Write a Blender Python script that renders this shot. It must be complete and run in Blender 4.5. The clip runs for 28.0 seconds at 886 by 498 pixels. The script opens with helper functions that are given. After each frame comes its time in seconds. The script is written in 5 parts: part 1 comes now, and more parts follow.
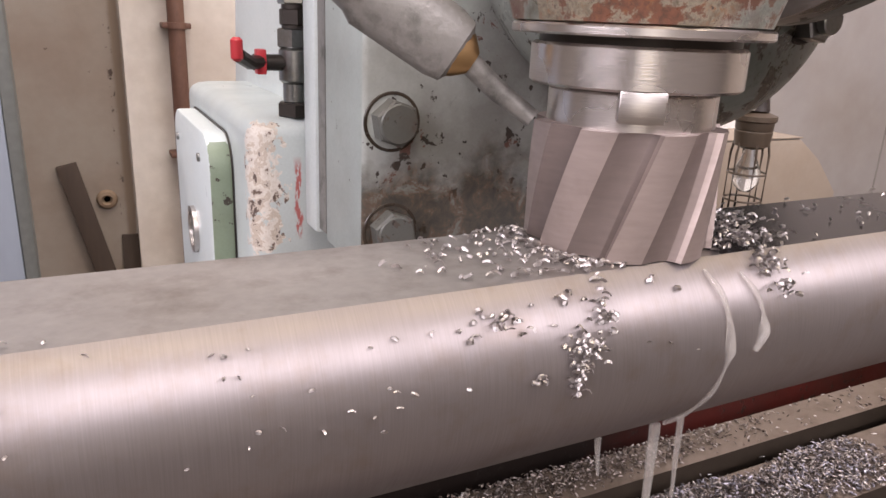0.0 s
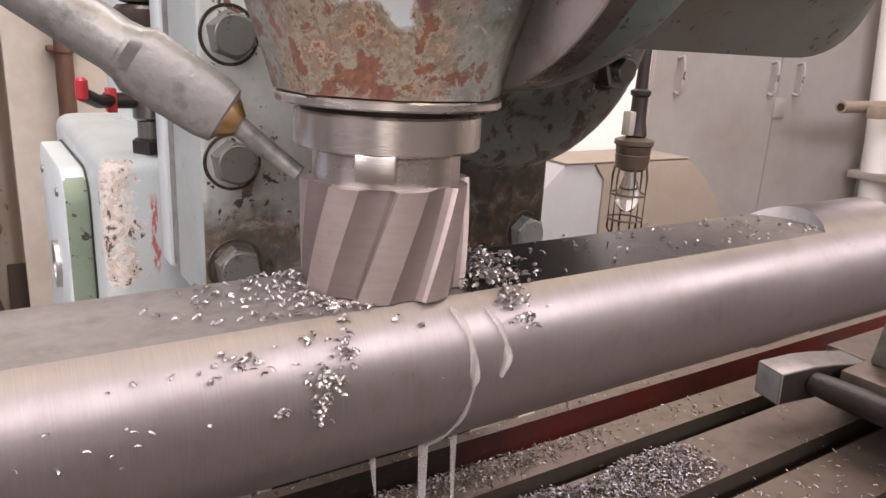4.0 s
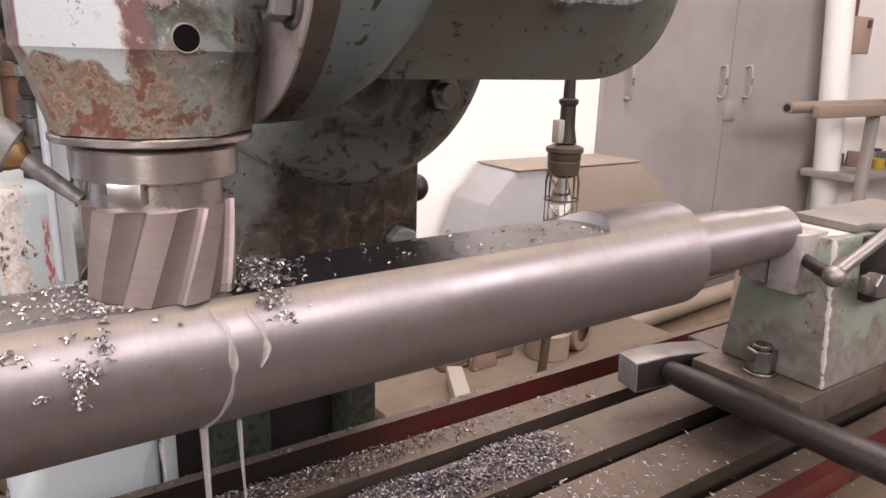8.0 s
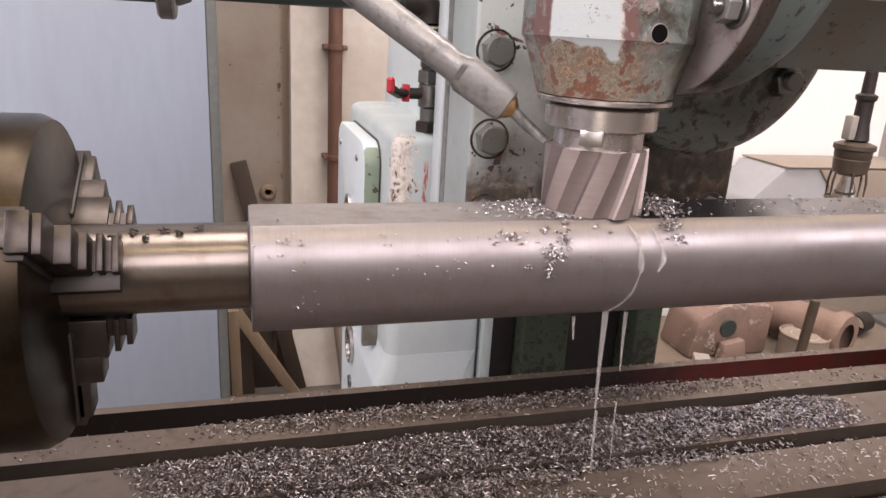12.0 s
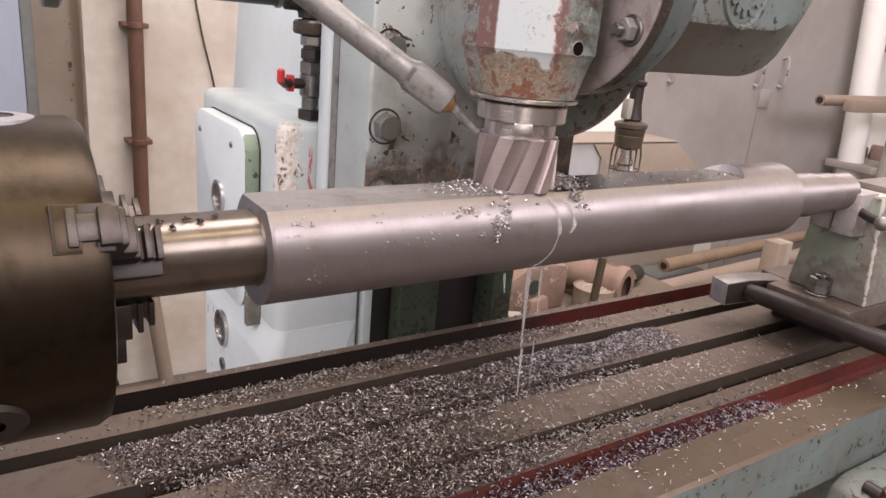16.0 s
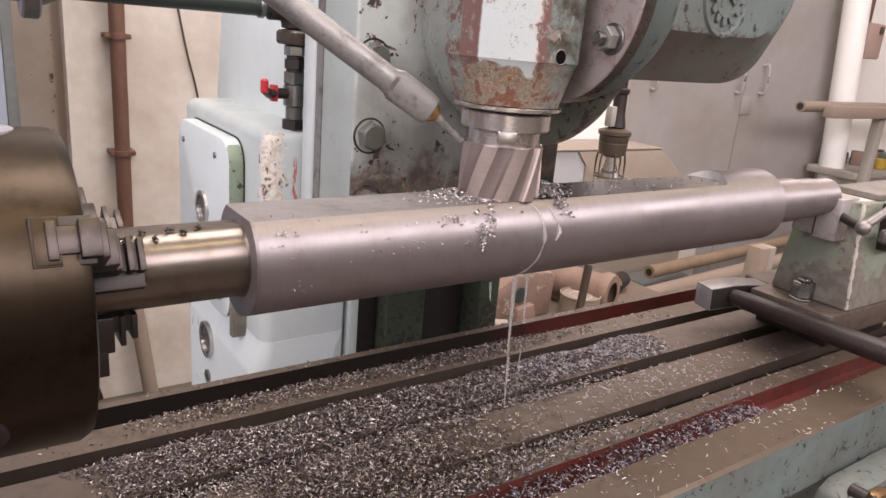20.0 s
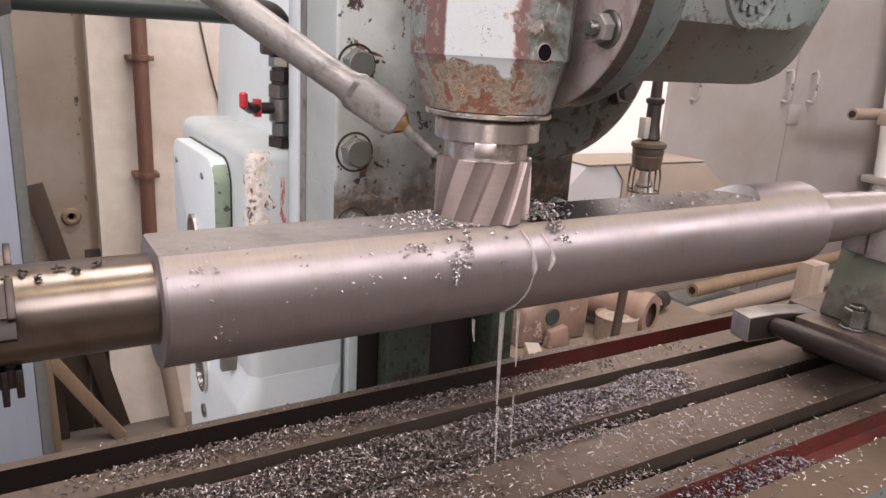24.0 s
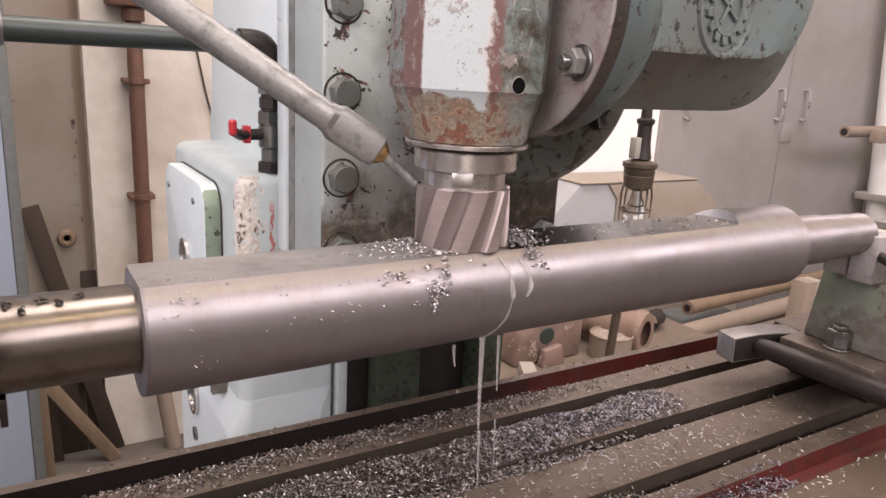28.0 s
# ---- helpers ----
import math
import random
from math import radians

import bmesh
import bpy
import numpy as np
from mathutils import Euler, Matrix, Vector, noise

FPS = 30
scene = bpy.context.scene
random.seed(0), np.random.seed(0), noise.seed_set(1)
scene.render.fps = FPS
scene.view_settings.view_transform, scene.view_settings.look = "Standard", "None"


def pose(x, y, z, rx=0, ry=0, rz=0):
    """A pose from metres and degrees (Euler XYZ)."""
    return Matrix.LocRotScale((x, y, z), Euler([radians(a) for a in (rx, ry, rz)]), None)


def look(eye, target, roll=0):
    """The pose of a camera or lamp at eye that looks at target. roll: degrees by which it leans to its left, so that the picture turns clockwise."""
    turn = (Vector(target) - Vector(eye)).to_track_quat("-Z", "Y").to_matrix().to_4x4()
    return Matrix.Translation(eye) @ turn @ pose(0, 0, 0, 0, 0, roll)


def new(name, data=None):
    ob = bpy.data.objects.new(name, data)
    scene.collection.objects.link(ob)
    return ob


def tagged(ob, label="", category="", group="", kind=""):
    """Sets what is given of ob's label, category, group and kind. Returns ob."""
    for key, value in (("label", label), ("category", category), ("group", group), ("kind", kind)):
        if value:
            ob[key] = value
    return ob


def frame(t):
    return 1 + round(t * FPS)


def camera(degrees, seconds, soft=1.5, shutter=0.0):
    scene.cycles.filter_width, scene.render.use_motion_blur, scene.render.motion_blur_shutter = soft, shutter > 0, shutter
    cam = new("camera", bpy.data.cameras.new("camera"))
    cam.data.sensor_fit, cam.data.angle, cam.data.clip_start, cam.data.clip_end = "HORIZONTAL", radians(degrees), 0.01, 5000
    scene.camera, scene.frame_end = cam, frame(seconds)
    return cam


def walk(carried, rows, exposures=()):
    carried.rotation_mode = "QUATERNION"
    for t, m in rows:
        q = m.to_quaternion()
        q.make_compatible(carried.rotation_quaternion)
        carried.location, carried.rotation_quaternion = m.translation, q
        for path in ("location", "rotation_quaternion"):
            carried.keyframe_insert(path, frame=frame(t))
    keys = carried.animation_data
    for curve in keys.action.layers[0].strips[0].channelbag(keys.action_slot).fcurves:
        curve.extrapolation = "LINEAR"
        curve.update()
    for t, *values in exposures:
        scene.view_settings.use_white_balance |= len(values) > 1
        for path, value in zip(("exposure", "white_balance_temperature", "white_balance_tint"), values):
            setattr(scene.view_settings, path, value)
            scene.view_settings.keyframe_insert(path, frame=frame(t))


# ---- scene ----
cam = camera(63.2, 28.0)
PATH = [
    (0, (0.162, 0.06, 1.182), (1.028, 1.758, 0.575), 2.5),
    (0.5, (0.168, 0.068, 1.184), (1.0705, 1.749, 0.5805), 2.6),
    (1, (0.17, 0.069, 1.185), (1.072, 1.749, 0.583), 2.8),
    (1.5, (0.1675, 0.0595, 1.1875), (1.086, 1.735, 0.595), 3.1),
    (2, (0.166, 0.05, 1.189), (1.092, 1.724, 0.606), 2.9),
    (2.5, (0.1675, 0.041, 1.191), (1.0915, 1.718, 0.6145), 2.85),
    (3, (0.175, 0.027, 1.197), (1.147, 1.684, 0.641), 3.0),
    (3.5, (0.188, 0.0215, 1.1975), (1.2085, 1.6515, 0.6465), 2.8),
    (4, (0.196, 0.016, 1.2), (1.257, 1.62, 0.653), 3.1),
    (4.5, (0.204, 0.006, 1.2), (1.304, 1.584, 0.654), 3.0),
    (6.5, (0.241, -0.024, 1.208), (1.469, 1.46, 0.671), 2.8),
    (7, (0.246, -0.035, 1.21), (1.465, 1.462, 0.69), 2.7),
    (7.5, (0.248, -0.052, 1.212), (1.412, 1.489, 0.693), 2.1),
    (8, (0.247, -0.072, 1.216), (1.352, 1.51, 0.693), 1.7),
    (8.5, (0.241, -0.099, 1.218), (1.289, 1.521, 0.693), 1.6),
    (9, (0.223, -0.113, 1.209), (1.187, 1.546, 0.643), 1.5),
    (9.5, (0.207, -0.125, 1.208), (1.087, 1.585, 0.659), 1.6),
    (10, (0.19, -0.132, 1.209), (0.99, 1.614, 0.652), 1.2),
    (10.5, (0.173, -0.134, 1.209), (0.898, 1.644, 0.65), 1.7),
    (11, (0.145, -0.14, 1.21), (0.783, 1.666, 0.637), 1.7),
    (11.5, (0.124, -0.143, 1.214), (0.684, 1.682, 0.62), 2.8),
    (13.5, (0.072, -0.16, 1.22), (0.61, 1.679, 0.648), 3.8),
    (14, (0.042, -0.158, 1.232), (0.723, 1.631, 0.651), 2.5),
    (14.5, (0.004, -0.159, 1.237), (0.881, 1.536, 0.641), 3.4),
    (15, (-0.01, -0.165, 1.236), (0.985, 1.464, 0.639), 4.8),
    (15.5, (-0.024, -0.169, 1.229), (1.028, 1.418, 0.615), 5.5),
    (16, (-0.025, -0.174, 1.229), (1.055, 1.398, 0.625), 5.3),
    (16.5, (-0.026, -0.174, 1.228), (1.068, 1.39, 0.63), 5.0),
    (17, (-0.024, -0.176, 1.23), (1.075, 1.388, 0.641), 4.9),
    (17.5, (-0.025, -0.178, 1.231), (1.072, 1.388, 0.645), 4.8),
    (18, (-0.024, -0.185, 1.233), (1.075, 1.382, 0.654), 4.9),
    (18.5, (-0.025, -0.188, 1.235), (1.071, 1.385, 0.666), 4.6),
    (19, (-0.026, -0.181, 1.233), (1.078, 1.388, 0.667), 4.8),
    (19.5, (-0.027, -0.174, 1.23), (1.077, 1.392, 0.655), 4.8),
    (20, (-0.024, -0.174, 1.229), (1.089, 1.384, 0.651), 5.0),
    (20.5, (-0.02, -0.172, 1.227), (1.082, 1.39, 0.637), 4.6),
    (21, (-0.017, -0.164, 1.226), (1.074, 1.402, 0.628), 4.4),
    (21.5, (-0.005, -0.158, 1.224), (1.082, 1.409, 0.621), 4.2),
    (23.5, (0.051, -0.132, 1.215), (1.083, 1.486, 0.652), 3.7),
    (24, (0.059, -0.134, 1.219), (1.074, 1.502, 0.677), 3.4),
    (24.5, (0.062, -0.138, 1.221), (1.078, 1.499, 0.685), 3.1),
    (25, (0.065, -0.137, 1.22), (1.074, 1.505, 0.685), 3.1),
    (25.5, (0.064, -0.134, 1.22), (1.073, 1.508, 0.684), 3.3),
    (26, (0.064, -0.134, 1.222), (1.078, 1.507, 0.695), 3.4),
    (26.5, (0.064, -0.137, 1.223), (1.08, 1.504, 0.701), 3.4),
    (27, (0.065, -0.141, 1.225), (1.083, 1.502, 0.711), 3.4),
    (27.5, (0.067, -0.146, 1.227), (1.089, 1.499, 0.725), 3.2),
    (28, (0.065, -0.146, 1.228), (1.088, 1.5, 0.733), 3.1),
]
walk(cam, [(t, look(eye, target, roll)) for t, eye, target, roll in PATH])

# ---- light ----
world = bpy.data.worlds.new("world")
scene.world = world
world.use_nodes = True
wn, wl = world.node_tree.nodes, world.node_tree.links
sky = wn.new("ShaderNodeTexSky")
sky.sky_type, sky.sun_disc = "NISHITA", False
sky.sun_elevation, sky.sun_rotation = radians(38), radians(200)
wl.new(sky.outputs[0], wn["Background"].inputs[0])
wn["Background"].inputs[1].default_value = 0.12


def unseen_lamp(x, y, z, w, h, power, target, colour=(1.0, 0.95, 0.9)):
    data = bpy.data.lights.new("unseen_light", "AREA")
    data.shape, data.size, data.size_y, data.energy, data.color = "RECTANGLE", w, h, power, colour
    ob = new("unseen_light", data)
    ob.matrix_world = look((x, y, z), target)
    return ob


TINT, WARM = (1.0, 0.885, 0.94), (1.0, 0.8, 0.5)
# All unseen: south and west windows inferred from highlights, the rest added to brighten.
unseen_lamp(0.25, -2.57, 3.22, 3.3, 1.65, 106, (0.2, 0.4, 1.6), TINT)
# added low on the left for upright highlights on the spindle
unseen_lamp(-1.35, -2.57, 1.45, 1.1, 1.5, 5, (0.2, 0.3, 1.1), TINT)
# added to brighten the right end and the back wall
unseen_lamp(3.0, -2.57, 3.2, 1.8, 1.0, 74, (2.9, 0.8, 1.4), TINT)
# added overhead to whiten the wall bay
unseen_lamp(2.25, 1.0, 4.36, 1.3, 0.8, 66, (2.1, 2.12, 1.0), TINT)
unseen_lamp(-2.17, -0.4, 2.45, 2.0, 1.5, 68, (0.2, 0.2, 1.4), TINT)
# added warm strip for the yellow band along the shaft
unseen_lamp(0.9, -1.15, 4.36, 3.4, 0.3, 46, (0.8, -0.6, 0), WARM)
# added overhead for the warm upper side of shaft and table
unseen_lamp(0.4, 0.75, 4.36, 2.0, 1.3, 100, (0.4, 0.75, 0), (1.0, 0.885, 0.84))


# ---- materials ----
def material(name):
    m = bpy.data.materials.new(name)
    m.use_nodes = True
    nt = m.node_tree
    return m, nt, nt.nodes["Principled BSDF"]


def coords(nt, scale=(1, 1, 1)):
    tc = nt.nodes.new("ShaderNodeNewGeometry")
    mp = nt.nodes.new("ShaderNodeMapping")
    mp.inputs["Scale"].default_value = scale
    nt.links.new(tc.outputs["Position"], mp.inputs["Vector"])
    return mp.outputs["Vector"]


def noise_tex(nt, vec, scale, detail=4.0, rough=0.55, dist=0.0):
    n = nt.nodes.new("ShaderNodeTexNoise")
    n.inputs["Scale"].default_value, n.inputs["Detail"].default_value = scale, detail
    n.inputs["Roughness"].default_value, n.inputs["Distortion"].default_value = rough, dist
    nt.links.new(vec, n.inputs["Vector"])
    return n.outputs["Fac"]


def ramp(nt, fac, stops, interp="LINEAR"):
    r = nt.nodes.new("ShaderNodeValToRGB")
    r.color_ramp.interpolation = interp
    el = r.color_ramp.elements
    while len(el) < len(stops):
        el.new(0.5)
    for e, (p, c) in zip(el, stops):
        e.position = p
        e.color = (*c, 1) if isinstance(c, tuple) else (c, c, c, 1)
    nt.links.new(fac, r.inputs["Fac"])
    return r.outputs["Color"]


def mix(nt, fac, a, b, mode="MIX"):
    n = nt.nodes.new("ShaderNodeMix")
    n.data_type, n.blend_type = "RGBA", mode
    for sock, v in ((n.inputs[0], fac), (n.inputs[6], a), (n.inputs[7], b)):
        if isinstance(v, (int, float)):
            sock.default_value = v
        elif isinstance(v, tuple):
            sock.default_value = (*v, 1)
        else:
            nt.links.new(v, sock)
    return n.outputs[2]


def bump(nt, bsdf, height, strength=0.3, dist=0.001):
    b = nt.nodes.new("ShaderNodeBump")
    b.inputs["Strength"].default_value, b.inputs["Distance"].default_value = strength, dist
    nt.links.new(height, b.inputs["Height"])
    nt.links.new(b.outputs["Normal"], bsdf.inputs["Normal"])


def along(nt, axis, a, b, wobble=0.0, scale=30.0):
    """0 at a, 1 at b along a world axis, its border broken up by noise."""
    v = coords(nt)
    sp = nt.nodes.new("ShaderNodeSeparateXYZ")
    nt.links.new(v, sp.inputs[0])
    out = sp.outputs["XYZ".index(axis.upper())]
    mr = nt.nodes.new("ShaderNodeMapRange")
    mr.inputs["From Min"].default_value, mr.inputs["From Max"].default_value = a, b
    nt.links.new(out, mr.inputs["Value"])
    if not wobble:
        return mr.outputs[0]
    mr.clamp = False
    n = noise_tex(nt, v, scale, 6, 0.65)
    m1 = math_node(nt, "MULTIPLY_ADD", n, wobble, -0.5 * wobble)
    return math_node(nt, "ADD", mr.outputs[0], m1)


def math_node(nt, op, a, b=0.0, c=0.0):
    n = nt.nodes.new("ShaderNodeMath")
    n.operation = op
    for k, v in enumerate((a, b, c)):
        if isinstance(v, (int, float)):
            n.inputs[k].default_value = v
        else:
            nt.links.new(v, n.inputs[k])
    return n.outputs[0]


def recolour(m, fac, colour, rough=None):
    """Lays a stain or flaked patch of its own shape over a finished material."""
    nt = m.node_tree
    b = nt.nodes["Principled BSDF"]
    for sock, v in (("Base Color", colour), ("Roughness", rough)):
        if v is None:
            continue
        old = b.inputs[sock].links[0].from_socket
        nt.links.new(mix(nt, fac, old, v if isinstance(v, tuple) or not isinstance(v, (int, float)) else (v,) * 3), b.inputs[sock])
    return m


def steel(name, colour, rough=0.35, streak=(1, 1, 1), sscale=400.0, dirt=(0.12, 0.09, 0.07), dirt_amt=0.25, metal=1.0, bstr=0.15):
    """Machined or worn steel with tool streaks and stains."""
    m, nt, b = material(name)
    v, vs = coords(nt), coords(nt, streak)
    fine = noise_tex(nt, vs, sscale, 3)
    spots = noise_tex(nt, v, 60, 6, 0.65)
    large = noise_tex(nt, v, 14, 5)
    base = mix(nt, fine, tuple(c * 0.82 for c in colour), tuple(min(1, c * 1.12) for c in colour))
    stain = ramp(nt, spots, [(0.5, 0.0), (0.72, 1.0)])
    scaled = mix(nt, 1.0, stain, (dirt_amt,) * 3, "MULTIPLY")
    col = mix(nt, scaled, base, dirt)
    nt.links.new(col, b.inputs["Base Color"])
    rg = ramp(nt, large, [(0.3, rough * 0.8), (0.7, min(1, rough * 1.3))])
    nt.links.new(rg, b.inputs["Roughness"])
    b.inputs["Metallic"].default_value = metal
    bump(nt, b, fine, bstr, 0.0004)
    return m


def paint(name, colour, chip=(0.08, 0.06, 0.05), chips=0.6, primer=None, patches=0.62, rust=None, rusts=0.6, rough=0.42, grime=0.3, size=130.0, patch=22.0, stain=(0.1, 0.075, 0.055)):
    """Old machine paint. chips, patches, rusts: thresholds, lower is more, of small chips, of primer patches and of rust."""
    m, nt, b = material(name)
    v = coords(nt)
    fine, mid, wide = noise_tex(nt, v, size, 5, 0.62, 0.4), noise_tex(nt, v, patch, 6, 0.65, 0.5), noise_tex(nt, v, 9.0, 5, 0.6)
    base = mix(nt, wide, tuple(c * 0.84 for c in colour), tuple(min(1, c * 1.12) for c in colour))
    base = mix(nt, noise_tex(nt, v, 500, 3), base, tuple(c * 0.8 for c in colour))
    base = mix(nt, ramp(nt, wide, [(0.42, 0.0), (0.68, grime)]), base, stain)
    if primer:
        base = mix(nt, ramp(nt, mid, [(patches, 0.0), (patches + 0.012, 1.0)]), base, primer)
    if rust:
        mixed = mix(nt, 0.5, noise_tex(nt, v, patch * 1.7, 6, 0.7), fine)
        base = mix(nt, ramp(nt, mixed, [(rusts, 0.0), (rusts + 0.06, 1.0)]), base, rust)
    cluster = mix(nt, 0.4, fine, mid)
    mask = ramp(nt, cluster, [(chips, 0.0), (chips + 0.012, 1.0)])
    col = mix(nt, mask, base, chip)
    nt.links.new(col, b.inputs["Base Color"])
    nt.links.new(mix(nt, mask, ramp(nt, mid, [(0.3, rough * 0.75), (0.7, min(1, rough * 1.35))]), (0.55,) * 3), b.inputs["Roughness"])
    inv = nt.nodes.new("ShaderNodeInvert")
    nt.links.new(mask, inv.inputs["Color"])
    bump(nt, b, mix(nt, 0.35, inv.outputs[0], mid), 0.55, 0.0007)
    return m


def matte(name, colour, rough=0.8, var=0.2, scale=12.0, stain=(0.2, 0.15, 0.1), amt=0.25, stretch=(1, 1, 1), bstr=0.2):
    """Plaster, timber, concrete, cloth: two scales of variation and some stains."""
    m, nt, b = material(name)
    v = coords(nt, stretch)
    n1, n2 = noise_tex(nt, v, scale, 5, 0.6), noise_tex(nt, v, scale * 9, 4)
    base = mix(nt, n2, tuple(c * (1 - var) for c in colour), tuple(min(1, c * (1 + var * 0.6)) for c in colour))
    col = mix(nt, ramp(nt, n1, [(0.45, 0.0), (0.8, amt)]), base, stain)
    nt.links.new(col, b.inputs["Base Color"])
    b.inputs["Roughness"].default_value = rough
    bump(nt, b, n2, bstr, 0.002)
    return m


def plain(name, colour, rough=0.5, metal=0.0, gloss=0.5):
    m, nt, b = material(name)
    b.inputs["Specular IOR Level"].default_value = gloss
    v = coords(nt)
    n = noise_tex(nt, v, 80, 4)
    nt.links.new(mix(nt, n, tuple(c * 0.75 for c in colour), tuple(min(1, c * 1.2) for c in colour)), b.inputs["Base Color"])
    b.inputs["Roughness"].default_value, b.inputs["Metallic"].default_value = rough, metal
    bump(nt, b, n, 0.15, 0.0005)
    return m


def head_paint(name, cx, cy):
    """The head's old paint: bare primer, pale and green facets round its axis, the right ones darkened as shaded, with
    mottled rust towards its foot.
    """
    m, nt, b = material(name)
    v = coords(nt)
    sp = nt.nodes.new("ShaderNodeSeparateXYZ")
    nt.links.new(v, sp.inputs[0])
    turn = math_node(nt, "ARCTAN2", math_node(nt, "SUBTRACT", sp.outputs[1], cy), math_node(nt, "SUBTRACT", sp.outputs[0], cx))
    part_ = math_node(nt, "MULTIPLY_ADD", turn, 1 / math.pi, 1.0)
    big, mid, fine = noise_tex(nt, v, 62, 7, 0.7, 0.3), noise_tex(nt, v, 140, 6, 0.7, 0.8), noise_tex(nt, v, 420, 5, 0.65, 0.5)
    pos = math_node(nt, "ADD", part_, math_node(nt, "MULTIPLY_ADD", big, 0.16, -0.08))
    edge = math_node(nt, "ADD", part_, math_node(nt, "MULTIPLY_ADD", mid, 0.012, -0.006))
    red, white, green = (0.155, 0.085, 0.074), (0.46, 0.5, 0.49), (0.195, 0.22, 0.198)
    right = ramp(nt, pos, [(0.355, white), (0.37, (0.5, 0.46, 0.43)), (0.385, red), (0.44, red), (0.455, green), (1.0, green)])
    col = mix(nt, ramp(nt, edge, [(0.128, 0.0), (0.133, 1.0)]), red, right)
    tone = noise_tex(nt, v, 38, 7, 0.7, 0.3)
    # worn green of the right side, its shade painted in
    shaded_green = ramp(nt, tone, [(0.36, (0.05, 0.038, 0.028)), (0.43, (0.095, 0.1, 0.082)), (0.5, (0.15, 0.172, 0.155)), (0.56, (0.2, 0.22, 0.2)), (0.575, (0.12, 0.068, 0.05)), (0.64, (0.1, 0.055, 0.042))])
    col = mix(nt, ramp(nt, pos, [(0.42, 0.0), (0.445, 1.0)]), col, shaded_green)
    col = mix(nt, ramp(nt, big, [(0.58, 0.0), (0.595, 0.8)]), col, mix(nt, mid, red, (0.36, 0.34, 0.3)))
    col = mix(nt, ramp(nt, mid, [(0.6, 0.0), (0.615, 0.6)]), col, (0.36, 0.37, 0.34))
    patchy = mix(nt, 0.4, noise_tex(nt, v, 36, 6, 0.65, 0.2), noise_tex(nt, v, 110, 8, 0.72, 0.2))
    rusty = ramp(nt, patchy, [(0.36, (0.109, 0.0593, 0.0408)), (0.42, (0.205, 0.0912, 0.0581)), (0.455, (0.173, 0.0844, 0.0551)), (0.475, (0.294, 0.257, 0.194)), (0.51, (0.211, 0.182, 0.133)), (0.545, (0.218, 0.137, 0.0898)), (0.56, (0.358, 0.285, 0.204)), (0.585, (0.198, 0.0912, 0.051)), (0.66, (0.141, 0.073, 0.0449))])
    rusty = mix(nt, ramp(nt, mix(nt, 0.5, mid, fine), [(0.55, 0.0), (0.62, 0.6)]), rusty, (0.27, 0.125, 0.055))
    rusty = mix(nt, ramp(nt, fine, [(0.35, 0.55), (0.5, 0.0)]), rusty, (0.07, 0.05, 0.04))
    low = math_node(nt, "ADD", math_node(nt, "MULTIPLY_ADD", sp.outputs[2], -1 / 0.03, 1.2125 / 0.03), math_node(nt, "MULTIPLY_ADD", big, 1.6, -0.8))
    side = ramp(nt, pos, [(0.44, 1.0), (0.52, 0.25)])
    col = mix(nt, mix(nt, 1.0, ramp(nt, low, [(0.0, 0.0), (0.12, 1.0)]), side, "MULTIPLY"), col, rusty)
    chip = ramp(nt, mix(nt, 0.35, fine, big), [(0.6, 0.0), (0.612, 1.0)])
    col = mix(nt, chip, col, (0.09, 0.065, 0.055))
    nt.links.new(col, b.inputs["Base Color"])
    nt.links.new(ramp(nt, mid, [(0.3, 0.24), (0.7, 0.48)]), b.inputs["Roughness"])
    bump(nt, b, mix(nt, 0.5, mid, big), 0.5, 0.0009)
    return m


def turned(m, amount=0.75):
    """Lathe marks run round the x axis: the sheen spreads along it."""
    nt = m.node_tree
    b = nt.nodes["Principled BSDF"]
    c = nt.nodes.new("ShaderNodeCombineXYZ")
    c.inputs[0].default_value = 1.0
    nt.links.new(c.outputs[0], b.inputs["Tangent"])
    b.inputs["Anisotropic"].default_value = amount
    return m


M = {}
M["shaft"] = turned(steel("turned_steel", (0.313, 0.284, 0.28), 0.5, (40, 1, 1), 60, dirt=(0.2, 0.14, 0.09), dirt_amt=0.3, metal=0.82, bstr=0.05), 0.82)
# Journal: browner and darker than the shaft's steel.
M["journal"] = turned(steel("brown_journal_steel", (0.222, 0.192, 0.166), 0.37, (40, 1, 1), 60, dirt=(0.11, 0.075, 0.04), dirt_amt=0.5, metal=0.95, bstr=0.05), 0.82)
M["flat"] = steel("milled_flat", (0.345, 0.325, 0.315), 0.5, (1, 1, 1), 260, dirt_amt=0.4, metal=0.85)
M["ground"] = steel("ground_steel", (0.66, 0.62, 0.6), 0.3, (1, 1, 30), 120, dirt_amt=0.06)
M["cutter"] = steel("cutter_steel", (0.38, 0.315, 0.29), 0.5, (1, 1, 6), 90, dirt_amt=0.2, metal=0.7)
# Flutes repeat the cutter steel in a darker tone.
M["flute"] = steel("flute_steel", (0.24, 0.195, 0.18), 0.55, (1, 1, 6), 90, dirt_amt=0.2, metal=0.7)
M["chuck"] = turned(steel("chuck_steel", (0.047, 0.036, 0.025), 0.34, (6, 1, 1), 40, dirt=(0.02, 0.014, 0.009), dirt_amt=0.7, bstr=0.03), 0.5)
M["jaw"] = steel("jaw_steel", (0.066, 0.056, 0.05), 0.32, dirt=(0.03, 0.024, 0.02), dirt_amt=0.75, metal=0.9)
M["topplate"] = steel("worn_top_plate", (0.25, 0.226, 0.205), 0.5, dirt=(0.17, 0.14, 0.11), dirt_amt=0.6, metal=0.5)
